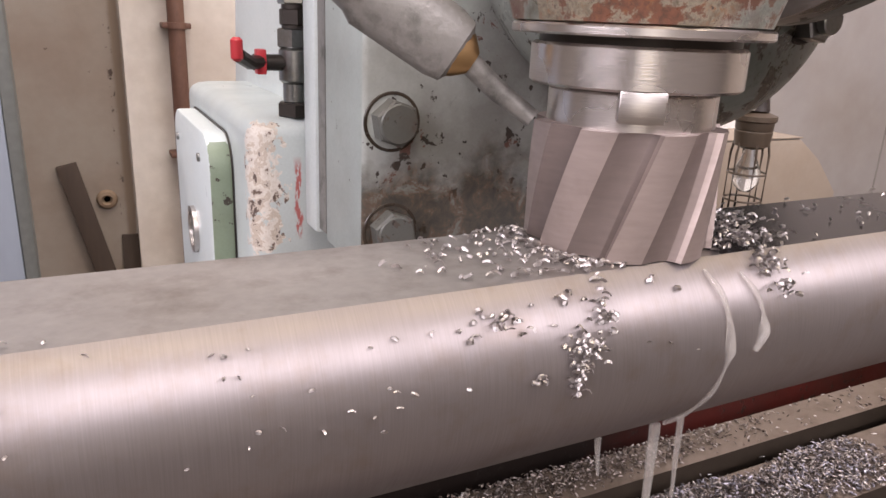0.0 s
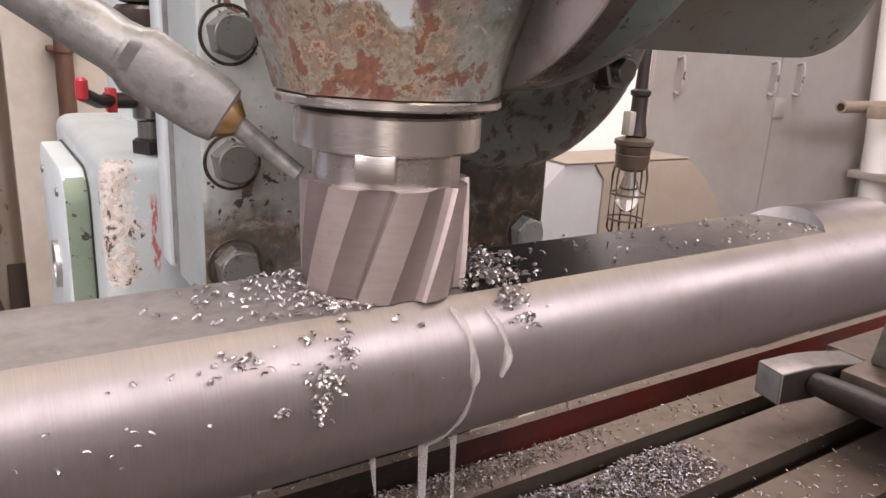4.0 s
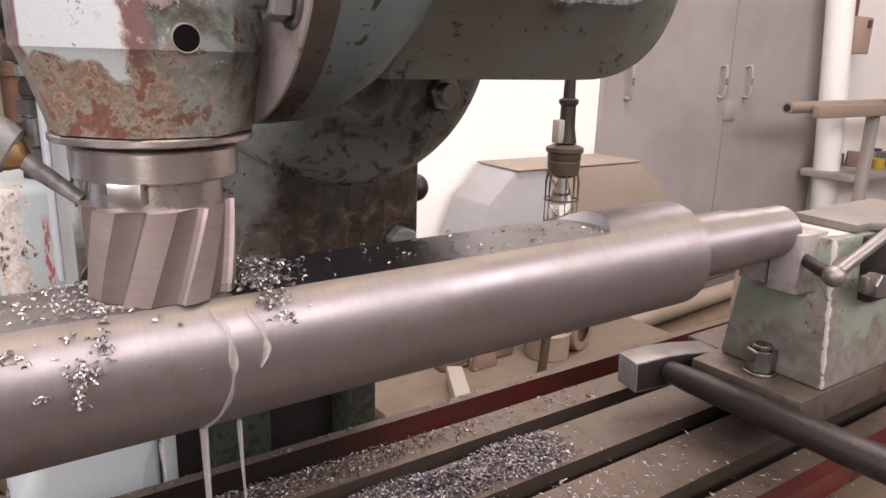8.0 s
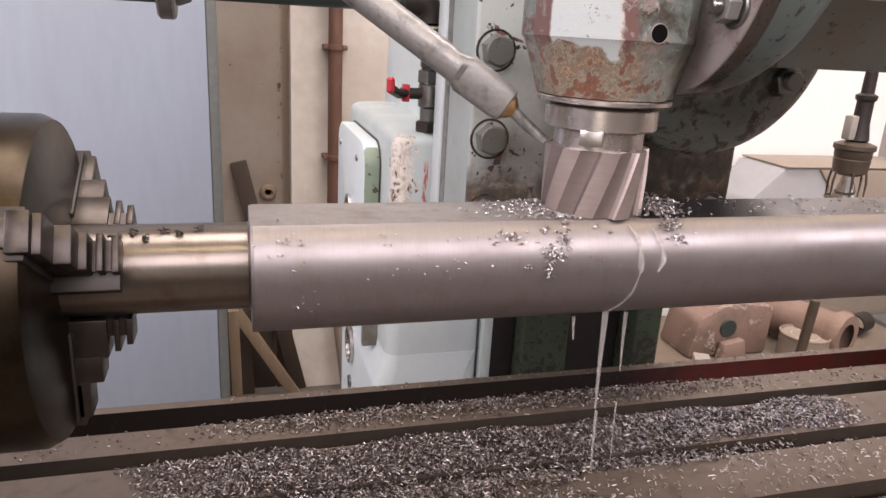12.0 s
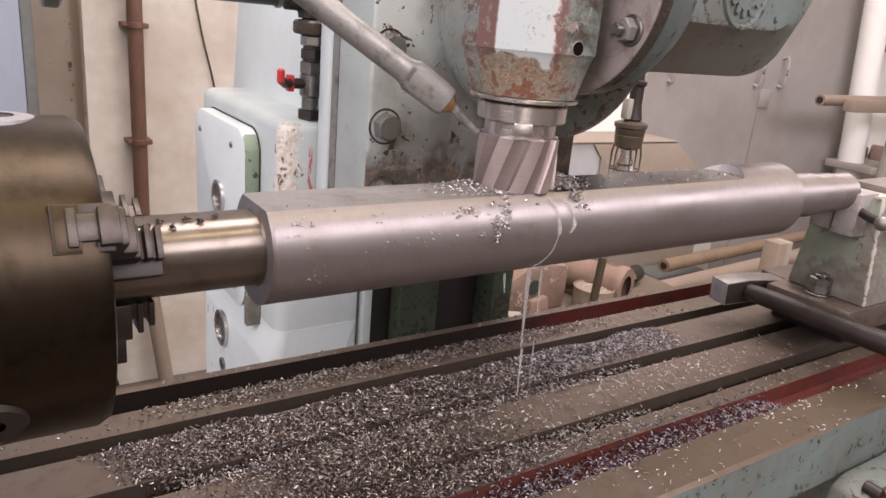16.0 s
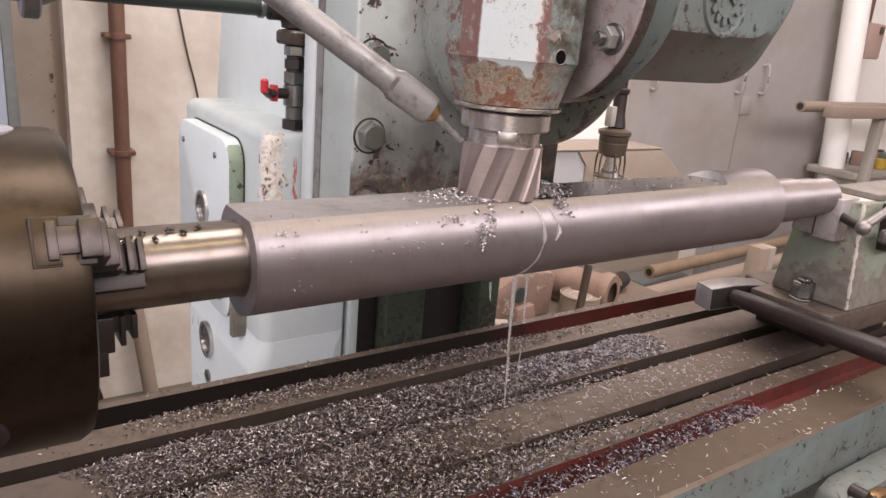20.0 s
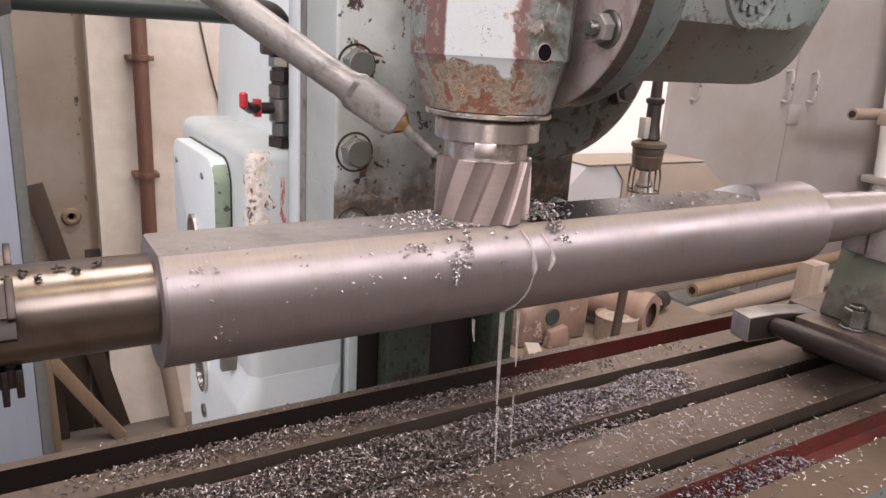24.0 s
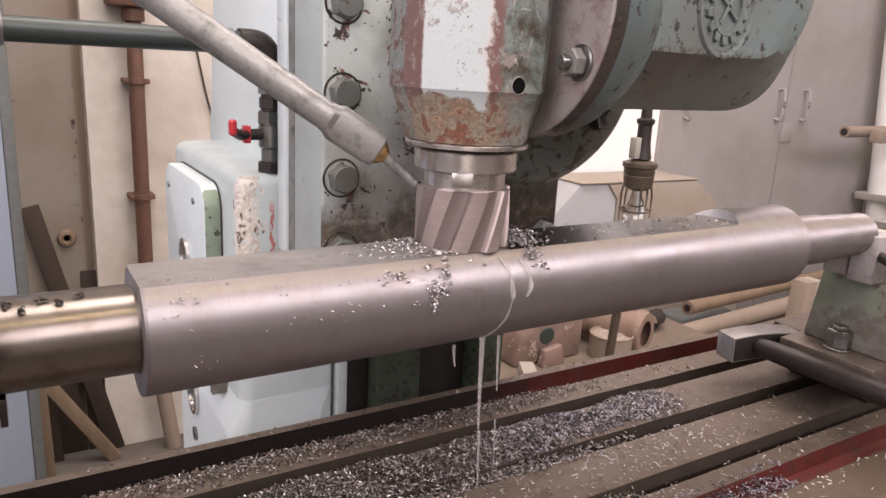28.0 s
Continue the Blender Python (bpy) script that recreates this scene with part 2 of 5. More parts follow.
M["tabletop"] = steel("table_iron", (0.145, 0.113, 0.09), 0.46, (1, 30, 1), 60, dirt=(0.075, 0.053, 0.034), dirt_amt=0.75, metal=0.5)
# Oily slot iron, darkened further for the shade inside the recesses.
M["slot"] = plain("shaded_slot_iron", (0.042, 0.032, 0.024), 0.6, 0.0, 0.2)
M["red"] = paint("dark_red_gutter_paint", (0.1, 0.016, 0.012), (0.035, 0.02, 0.015), 0.57, grime=0.7, rough=0.5, stain=(0.035, 0.02, 0.015))
M["chip"] = steel("steel_chip", (0.46, 0.42, 0.4), 0.4, dirt=(0.11, 0.074, 0.06), dirt_amt=0.8)
M["chipdark"] = steel("dark_steel_chip", (0.33, 0.32, 0.37), 0.36, dirt_amt=0.4)
M["chipbrown"] = steel("brown_stained_chip", (0.27, 0.23, 0.21), 0.42, dirt=(0.075, 0.05, 0.036), dirt_amt=0.8)
M["hammer"] = steel("worn_hammer_steel", (0.25, 0.23, 0.22), 0.45, dirt_amt=0.5, metal=0.8)
# Pale matte steel: the glint on the run-out wall put into its colour.
M["worn"] = steel("lit_runout_steel", (0.66, 0.64, 0.65), 0.5, dirt_amt=0.25, metal=0.25)
M["hammerface"] = steel("scuffed_hammer_face", (0.4, 0.39, 0.42), 0.48, dirt_amt=0.4, metal=0.6)
M["fresh"] = steel("fresh_bright_chip", (0.52, 0.49, 0.485), 0.42, dirt_amt=0.3)
M["green"] = paint("flaking_pale_green_paint", (0.58, 0.64, 0.635), (0.13, 0.1, 0.09), 0.655, grime=0.2, rough=0.36)
M["blue"] = paint("pale_blue_machine_paint", (0.75, 0.825, 0.825), (0.12, 0.1, 0.09), 0.7, grime=0.12, rough=0.35)
M["head"] = head_paint("worn_head_paint", 0.3187, 0.2408)
M["disc"] = paint("oily_disc_paint", (0.36, 0.4, 0.375), (0.06, 0.045, 0.035), 0.6, grime=0.5, size=130, patch=40, rough=0.28)
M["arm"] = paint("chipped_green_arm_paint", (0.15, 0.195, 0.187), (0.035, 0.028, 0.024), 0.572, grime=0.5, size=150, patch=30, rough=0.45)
M["plate"] = paint("stained_green_plate_paint", (0.66, 0.71, 0.685), (0.055, 0.045, 0.038), 0.585, primer=(0.2, 0.1, 0.08), patches=0.615, grime=0.6, size=110, patch=26, rough=0.33)
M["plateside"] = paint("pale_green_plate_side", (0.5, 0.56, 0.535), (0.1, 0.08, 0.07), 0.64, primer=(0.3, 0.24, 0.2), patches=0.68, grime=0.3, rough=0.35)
M["coveredge"] = paint("green_cover_edge", (0.27, 0.34, 0.25), (0.06, 0.05, 0.04), 0.6, grime=0.4, rough=0.4)
M["rusty"] = paint("rusty_flange_paint", (0.29, 0.26, 0.243), (0.12, 0.09, 0.08), 0.6, primer=(0.215, 0.17, 0.155), patches=0.52, rust=(0.19, 0.125, 0.095), rusts=0.64, rough=0.4, patch=70, size=240)
M["rim"] = paint("brown_oily_rim", (0.042, 0.034, 0.028), (0.02, 0.016, 0.013), 0.58, grime=0.6, patch=40, rough=0.27)
# Slideway green, far darker than the column's other paint.
M["waydark"] = paint("dark_green_slideway", (0.045, 0.065, 0.04), (0.02, 0.017, 0.012), 0.52, grime=0.9, patch=30, rough=0.35, stain=(0.02, 0.016, 0.012))
M["hood"] = matte("dusty_blue_grey_sheet", (0.34, 0.34, 0.345), 0.65, 0.08, 3, (0.3, 0.25, 0.2), 0.6)
M["hoodtan"] = matte("dusty_tan_sheet", (0.31, 0.26, 0.21), 0.7, 0.1, 4, (0.24, 0.18, 0.13), 0.5)
M["boltpaint"] = paint("painted_bolt_head", (0.17, 0.185, 0.175), (0.05, 0.042, 0.036), 0.6, primer=(0.12, 0.1, 0.085), patches=0.58, grime=0.7, size=260, patch=80, rough=0.35)
M["darkedge"] = plain("dull_dark_edge", (0.13, 0.135, 0.125), 0.6)
# Near-black: the shade of deep holes put into solid stand-ins.
M["void"] = plain("black_bore", (0.006, 0.005, 0.005), 0.8, 0.0, 0.05)
M["darkiron"] = plain("oily_dark_iron", (0.045, 0.038, 0.034), 0.45, 0.6)
M["bolt"] = steel("oiled_bolt_steel", (0.3, 0.3, 0.29), 0.3, dirt_amt=0.4)
M["tail"] = paint("tailstock_green_paint", (0.26, 0.3, 0.235), (0.11, 0.09, 0.075), 0.585, primer=(0.19, 0.17, 0.14), patches=0.555, grime=0.7, patch=26)
M["lead"] = steel("dull_zinc_tube", (0.265, 0.256, 0.24), 0.42, dirt=(0.05, 0.052, 0.042), dirt_amt=0.9, bstr=0.6, metal=0.45)
M["brass"] = plain("dirty_brass", (0.3, 0.19, 0.09), 0.42, 0.9)
M["redplastic"] = plain("red_plastic", (0.47, 0.03, 0.04), 0.35)
M["pipegreen"] = plain("dark_green_pipe_paint", (0.032, 0.042, 0.037), 0.4)
M["wall"] = matte("cream_plaster", (0.61, 0.56, 0.495), 0.85, 0.16, 3.2, (0.33, 0.25, 0.18), 0.75)
# Dark tone for the unseen walls, to cut bounced light; also the door seam.
M["darkwall"] = matte("dull_dark_plaster", (0.26, 0.243, 0.225), 0.7, 0.15, 2.2, (0.12, 0.1, 0.09), 0.4)
# Plaster in a darker tone than the main wall, with stains.
M["recess"] = matte("dark_recess_plaster", (0.34, 0.312, 0.272), 0.85, 0.16, 4.0, (0.2, 0.14, 0.1), 0.8)
M["whitewall"] = matte("white_plaster", (0.86, 0.84, 0.8), 0.85, 0.05, 2.2, (0.7, 0.65, 0.6), 0.2)
M["door"] = matte("grey_door_paint", (0.325, 0.303, 0.288), 0.55, 0.1, 1.5, (0.2, 0.155, 0.12), 0.7, bstr=0.05)
M["panel"] = matte("pale_blue_panel_paint", (0.3, 0.335, 0.395), 0.55, 0.1, 2.0, (0.22, 0.23, 0.26), 0.5, (3, 3, 0.6), 0.05)
M["rustpipe"] = matte("rust_brown_pipe_paint", (0.115, 0.055, 0.036), 0.6, 0.3, 20, (0.2, 0.11, 0.07), 0.5, (1, 1, 0.4))
M["wood"] = matte("old_timber", (0.22, 0.155, 0.1), 0.75, 0.3, 9, (0.12, 0.085, 0.05), 0.6, (1, 1, 0.15))
M["darkwood"] = matte("dark_timber", (0.042, 0.026, 0.016), 0.75, 0.3, 9, (0.016, 0.01, 0.007), 0.5, (1, 1, 0.15))
M["handle"] = matte("dark_greasy_handle", (0.02, 0.014, 0.012), 0.45, 0.3, 40, (0.05, 0.035, 0.028), 0.4)
M["foot"] = steel("oily_foot_iron", (0.15, 0.12, 0.1), 0.42, dirt=(0.05, 0.036, 0.026), dirt_amt=0.7, metal=0.6)
M["floor"] = matte("oily_concrete_floor", (0.12, 0.102, 0.085), 0.8, 0.2, 2.5, (0.07, 0.055, 0.045), 0.6)
M["bakelite"] = plain("brown_bakelite", (0.07, 0.05, 0.035), 0.45)
M["greybox"] = matte("grey_machine_paint", (0.34, 0.315, 0.28), 0.6, 0.1, 3, (0.3, 0.22, 0.15), 0.4)
M["clay"] = matte("dull_red_clay", (0.25, 0.17, 0.13), 0.8, 0.25, 14, (0.15, 0.085, 0.065), 0.6)
M["pinkiron"] = paint("pinkish_worn_casting_paint", (0.25, 0.165, 0.13), (0.14, 0.08, 0.06), 0.57, primer=(0.36, 0.29, 0.24), patches=0.6, grime=0.8, patch=14, rough=0.75)
M["boxpink"] = matte("pale_red_box_paint", (0.42, 0.3, 0.25), 0.7, 0.15, 12)
M["yellow"] = plain("dusty_yellow_paint", (0.5, 0.34, 0.04), 0.5)
M["neck"] = paint("oily_teal_neck_paint", (0.095, 0.128, 0.123), (0.025, 0.02, 0.017), 0.575, grime=0.7, size=150, patch=30, rough=0.42)
# Arm's underside: brown oil, plus its shade painted in as a darker tone.
M["armunder"] = paint("shaded_oily_arm_paint", (0.105, 0.12, 0.1), (0.03, 0.024, 0.02), 0.58, grime=0.85, size=150, patch=30, rough=0.4)
M["clamp"] = steel("worn_clamp_steel", (0.4, 0.37, 0.355), 0.5, dirt=(0.12, 0.1, 0.085), dirt_amt=0.6, metal=0.45)
M["benchwood"] = matte("grimy_bench_timber", (0.155, 0.118, 0.086), 0.8, 0.3, 10, (0.08, 0.058, 0.04), 0.7, (0.3, 1, 1))
M["tan"] = matte("dusty_tan_card", (0.27, 0.212, 0.165), 0.8, 0.2, 8)

# oil low on the column's plate and a near-black tone towards its right, oil in the gutters, flaked corner of the
# gearbox
nt_ = M["plate"].node_tree
grit = noise_tex(nt_, coords(nt_), 70, 6, 0.7, 0.5)
recolour(M["plate"], ramp(nt_, along(nt_, "z", 1.138, 1.045, 1.0, 24), [(0.35, 0.0), (0.65, 0.9)]), ramp(nt_, grit, [(0.38, (0.03, 0.024, 0.018)), (0.5, (0.075, 0.055, 0.036)), (0.56, (0.13, 0.075, 0.045)), (0.63, (0.2, 0.21, 0.185))]))
recolour(M["plate"], ramp(nt_, along(nt_, "x", 0.42, 0.49, 1.0, 20), [(0.35, 0.0), (0.65, 0.95)]), ramp(nt_, grit, [(0.38, (0.016, 0.013, 0.01)), (0.5, (0.034, 0.027, 0.018)), (0.57, (0.07, 0.04, 0.024)), (0.63, (0.08, 0.09, 0.075))]))
edge_chips = math_node(nt_, "ADD", along(nt_, "x", 0.325, 0.3135), noise_tex(nt_, coords(nt_, (1, 1, 0.6)), 85, 6, 0.68, 0.3))
recolour(M["plate"], ramp(nt_, edge_chips, [(1.19, 0.0), (1.2, 1.0)]), ramp(nt_, noise_tex(nt_, coords(nt_), 30, 3, 0.5), [(0.46, (0.07, 0.05, 0.042)), (0.52, (0.1, 0.07, 0.055)), (0.55, (0.3, 0.075, 0.05)), (0.62, (0.24, 0.09, 0.06))]))
nt_ = M["disc"].node_tree
oily = ramp(nt_, noise_tex(nt_, coords(nt_), 40, 6, 0.65, 0.5), [(0.36, (0.03, 0.024, 0.017)), (0.45, (0.08, 0.075, 0.06)), (0.5, (0.13, 0.15, 0.135)), (0.6, (0.11, 0.125, 0.11)), (0.62, (0.045, 0.034, 0.025)), (0.7, (0.08, 0.05, 0.03))])
recolour(M["disc"], ramp(nt_, along(nt_, "x", 0.395, 0.455, 0.8, 30), [(0.3, 0.0), (0.65, 1.0)]), oily)
nt_ = M["red"].node_tree
recolour(M["red"], ramp(nt_, math_node(nt_, "MULTIPLY", along(nt_, "x", 0.62, 0.4, 0.7, 25), along(nt_, "y", 0.3, 0.32)), [(0.2, 0.0), (0.7, 1.0)]), (0.013, 0.008, 0.006), 0.5)
nt_ = M["tabletop"].node_tree
recolour(M["tabletop"], ramp(nt_, math_node(nt_, "MULTIPLY", along(nt_, "y", 0.154, 0.15), along(nt_, "x", 0.2, 0.5, 1.2, 30)), [(0.3, 0.0), (0.8, 0.7)]), (0.088, 0.062, 0.038))
nt_ = M["green"].node_tree
corner = math_node(nt_, "ADD", along(nt_, "y", 0.632, 0.606, 0.9, 45), math_node(nt_, "ADD", along(nt_, "x", 0.305, 0.271, 2.0, 95), along(nt_, "z", 0.97, 1.01)))
flake = ramp(nt_, math_node(nt_, "MULTIPLY", corner, 0.333), [(0.85, 0.0), (0.862, 1.0)])
recolour(M["green"], flake, ramp(nt_, noise_tex(nt_, coords(nt_), 62, 7, 0.68, 0.3), [(0.36, (0.1, 0.065, 0.05)), (0.405, (0.17, 0.12, 0.095)), (0.42, (0.58, 0.52, 0.46)), (0.52, (0.72, 0.68, 0.63)), (0.535, (0.5, 0.42, 0.34)), (0.6, (0.6, 0.54, 0.48)), (0.615, (0.14, 0.1, 0.08)), (0.66, (0.1, 0.07, 0.06))]))
streak = math_node(nt_, "MULTIPLY", ramp(nt_, along(nt_, "x", 0.297, 0.317, 0.5, 60), [(0.42, 0.0), (0.48, 1.0), (0.66, 1.0), (0.72, 0.0)]), ramp(nt_, along(nt_, "z", 1.01, 1.085), [(0.0, 0.0), (0.1, 1.0), (0.75, 1.0), (0.9, 0.0)]))
scratch = math_node(nt_, "MULTIPLY", streak, ramp(nt_, noise_tex(nt_, coords(nt_, (1, 1, 0.3)), 150, 5, 0.7), [(0.46, 0.0), (0.5, 0.9)]))
recolour(M["green"], scratch, (0.4, 0.07, 0.06))
# bare metal along the tailstock's front corner
nt_ = M["tail"].node_tree
sp_ = nt_.nodes.new("ShaderNodeSeparateXYZ")
nt_.links.new(coords(nt_), sp_.inputs[0])
lean = math_node(nt_, "MULTIPLY_ADD", sp_.outputs[2], -0.0803, sp_.outputs[1])
near_y = math_node(nt_, "MULTIPLY_ADD", lean, -1 / 0.006, 0.1168 / 0.006)
recolour(M["tail"], ramp(nt_, along(nt_, "z", 1.035, 0.975, 1.6, 38), [(0.45, 0.0), (0.55, 0.85)]), ramp(nt_, noise_tex(nt_, coords(nt_), 60, 5, 0.6), [(0.4, (0.13, 0.11, 0.09)), (0.6, (0.2, 0.185, 0.165))]))
bare = math_node(nt_, "MULTIPLY", along(nt_, "x", 0.8115, 0.8065, 1.7, 120), near_y)
recolour(M["tail"], ramp(nt_, bare, [(0.5, 0.0), (0.56, 1.0)]), (0.47, 0.44, 0.39))
# chips darkened at random, for oil and for the shaded gaps in the pile
for key in ("chip", "chipbrown", "chipdark"):
    nt_ = M[key].node_tree
    chance = nt_.nodes.new("ShaderNodeNewGeometry").outputs["Random Per Island"]
    recolour(M[key], ramp(nt_, chance, [(0.24, 0.85), (0.56, 0.0)]), (0.078, 0.06, 0.052))
# coolant darkens the fresh flat behind the cutter
nt_ = M["flat"].node_tree
recolour(M["flat"], ramp(nt_, math_node(nt_, "MULTIPLY", along(nt_, "x", 0.56, 0.42, 0.8, 40), along(nt_, "x", 0.335, 0.345)), [(0.15, 0.0), (0.75, 1.0)]), (0.1, 0.09, 0.095), 0.26)
# recess: brown shade painted on its edge, flake spots and dirt; knocked paint along the arm's lower edge
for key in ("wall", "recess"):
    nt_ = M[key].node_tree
    # this band is the shaded side of the recess, put into the colour
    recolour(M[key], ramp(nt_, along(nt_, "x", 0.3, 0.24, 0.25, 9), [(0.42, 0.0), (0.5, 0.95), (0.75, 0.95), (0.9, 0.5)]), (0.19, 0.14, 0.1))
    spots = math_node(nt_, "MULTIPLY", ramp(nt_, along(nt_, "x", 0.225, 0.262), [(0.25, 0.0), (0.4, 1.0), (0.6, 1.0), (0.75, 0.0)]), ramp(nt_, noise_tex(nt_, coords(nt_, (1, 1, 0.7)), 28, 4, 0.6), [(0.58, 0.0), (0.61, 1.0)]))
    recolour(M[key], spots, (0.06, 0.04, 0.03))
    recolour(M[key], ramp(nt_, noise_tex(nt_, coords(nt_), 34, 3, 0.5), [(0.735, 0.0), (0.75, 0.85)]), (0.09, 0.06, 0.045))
nt_ = M["wall"].node_tree
low = math_node(nt_, "ADD", along(nt_, "z", 1.15, 0.75, 0.0), noise_tex(nt_, coords(nt_, (1, 1, 0.8)), 26, 5, 0.6))
recolour(M["wall"], ramp(nt_, low, [(1.2, 0.0), (1.26, 0.8)]), (0.2, 0.14, 0.1))
nt_ = M["arm"].node_tree
knock = math_node(nt_, "MULTIPLY", ramp(nt_, along(nt_, "z", 1.23, 1.256), [(0.25, 0.0), (0.45, 1.0), (0.62, 1.0), (0.8, 0.0)]), ramp(nt_, noise_tex(nt_, coords(nt_), 190, 5, 0.7), [(0.5, 0.0), (0.53, 1.0)]))
recolour(M["arm"], knock, (0.05, 0.036, 0.028))


# ---- mesh helpers ----
def shift(bm, m):
    bmesh.ops.transform(bm, matrix=m, verts=bm.verts)
    return bm


def box(x0, x1, y0, y1, z0, z1, bevel=0.0, seg=2):
    bm = bmesh.new()
    bmesh.ops.create_cube(bm, size=1)
    shift(bm, Matrix.LocRotScale(((x0 + x1) / 2, (y0 + y1) / 2, (z0 + z1) / 2), None, (x1 - x0, y1 - y0, z1 - z0)))
    if bevel:
        bmesh.ops.bevel(bm, geom=bm.edges[:], offset=bevel, segments=seg, profile=0.5, affect="EDGES")
    return bm


AXIS = {"x": Matrix.Rotation(radians(90), 4, "Y"), "y": Matrix.Rotation(radians(-90), 4, "X"), "z": Matrix.Identity(4)}


def lathe(profile, axis="z", at=(0, 0, 0), seg=48, caps=True):
    """Revolves (radius, height) pairs about an axis through at."""
    bm = bmesh.new()
    rings = []
    for r, h in profile:
        rings.append([bm.verts.new((r * math.cos(2 * math.pi * k / seg), r * math.sin(2 * math.pi * k / seg), h)) for k in range(seg)])
    for a, b in zip(rings, rings[1:]):
        for k in range(seg):
            bm.faces.new((a[k], a[(k + 1) % seg], b[(k + 1) % seg], b[k]))
    if caps:
        if profile[0][0] > 1e-5:
            bm.faces.new(rings[0][::-1])
        if profile[-1][0] > 1e-5:
            bm.faces.new(rings[-1])
    bmesh.ops.remove_doubles(bm, verts=bm.verts, dist=1e-6)
    shift(bm, Matrix.Translation(at) @ AXIS[axis])
    bmesh.ops.recalc_face_normals(bm, faces=bm.faces)
    return bm


def rod(r, h0, h1, axis="z", at=(0, 0, 0), bevel=0.0008, seg=32):
    return lathe([(max(r - bevel, 1e-4), h0), (r, h0 + bevel), (r, h1 - bevel), (max(r - bevel, 1e-4), h1)], axis, at, seg)


def hexa(af, h0, h1, axis="z", at=(0, 0, 0), turn=0.0, bevel=0.001):
    bm = lathe([(af * 0.5774 * 0.9, h0), (af * 0.5774, h0 + bevel), (af * 0.5774, h1 - bevel), (af * 0.5774 * 0.88, h1)], "z", (0, 0, 0), 6)
    shift(bm, Matrix.Translation(at) @ AXIS[axis] @ Matrix.Rotation(radians(turn), 4, "Z"))
    return bm


def tube(points, r, seg=16, radii=None, caps=True, squash=None):
    """A round bar swept along points; radii: one radius a point; squash: (width, height) factors a point."""
    bm = bmesh.new()
    pts = [Vector(p) for p in points]
    rings, up = [], Vector((0, 0, 1))
    for i, p in enumerate(pts):
        d = (pts[min(i + 1, len(pts) - 1)] - pts[max(i - 1, 0)]).normalized()
        side = d.cross(up)
        side = side.normalized() if side.length > 1e-3 else Vector((1, 0, 0))
        top = side.cross(d).normalized()
        rr = radii[i] if radii else r
        sw, sh = squash[i] if squash else (1, 1)
        rings.append([bm.verts.new(p + side * (rr * sw * math.cos(2 * math.pi * k / seg)) + top * (rr * sh * math.sin(2 * math.pi * k / seg))) for k in range(seg)])
    for a, b in zip(rings, rings[1:]):
        for k in range(seg):
            bm.faces.new((a[k], a[(k + 1) % seg], b[(k + 1) % seg], b[k]))
    if caps:
        bm.faces.new(rings[0][::-1]), bm.faces.new(rings[-1])
    bmesh.ops.recalc_face_normals(bm, faces=bm.faces)
    return bm


def smooth_path(points, n=8):
    """Catmull-Rom through points."""
    p = [Vector(q) for q in points]
    p = [p[0] * 2 - p[1]] + p + [p[-1] * 2 - p[-2]]
    out = []
    for i in range(1, len(p) - 2):
        for k in range(n):
            t = k / n
            out.append(0.5 * (2 * p[i] + (p[i + 1] - p[i - 1]) * t + (2 * p[i - 1] - 5 * p[i] + 4 * p[i + 1] - p[i + 2]) * t * t + (3 * p[i] - p[i - 1] - 3 * p[i + 1] + p[i + 2]) * t ** 3))
    return out + [p[-2]]


def prism(outline, h0, h1, axis="z", bevel=0.0, seg=2):
    """Extrudes a 2D outline along an axis: x takes (y, z), y takes (x, z), z takes (x, y)."""
    bm = bmesh.new()

    def place(a, b, h):
        return {"x": (h, a, b), "y": (a, h, b), "z": (a, b, h)}[axis]

    lo = [bm.verts.new(place(a, b, h0)) for a, b in outline]
    hi = [bm.verts.new(place(a, b, h1)) for a, b in outline]
    n = len(outline)
    for k in range(n):
        bm.faces.new((lo[k], lo[(k + 1) % n], hi[(k + 1) % n], hi[k]))
    bm.faces.new(lo[::-1]), bm.faces.new(hi)
    bmesh.ops.recalc_face_normals(bm, faces=bm.faces)
    if bevel:
        bmesh.ops.bevel(bm, geom=bm.edges[:], offset=bevel, segments=seg, profile=0.5, affect="EDGES")
    return bm


def lift_edges(outline, z0, z1, r=0.007, n=4):
    """An upright prism whose top edge is rounded over."""
    cx, cy = sum(a for a, _ in outline) / len(outline), sum(b for _, b in outline) / len(outline)
    bm, rr = bmesh.new(), []
    for z, d in [(z0, 0)] + [(z1 - r + r * math.sin(radians(90 * k / n)), r * (1 - math.cos(radians(90 * k / n)))) for k in range(n + 1)]:
        rr.append([bm.verts.new((a - math.copysign(min(d, abs(a - cx)), a - cx), b - math.copysign(min(d, abs(b - cy)), b - cy), z)) for a, b in outline])
    for a, b in zip(rr, rr[1:]):
        for k in range(len(outline)):
            bm.faces.new((a[k], a[(k + 1) % len(outline)], b[(k + 1) % len(outline)], b[k]))
    bm.faces.new(rr[0][::-1]), bm.faces.new(rr[-1])
    bmesh.ops.recalc_face_normals(bm, faces=bm.faces)
    return bm


def rounded(x0, x1, y0, y1, r, n=6):
    out = []
    for cx, cy, a0 in ((x1 - r, y1 - r, 0), (x0 + r, y1 - r, 90), (x0 + r, y0 + r, 180), (x1 - r, y0 + r, 270)):
        out += [(cx + r * math.cos(radians(a0 + 90 * k / n)), cy + r * math.sin(radians(a0 + 90 * k / n))) for k in range(n + 1)]
    return out


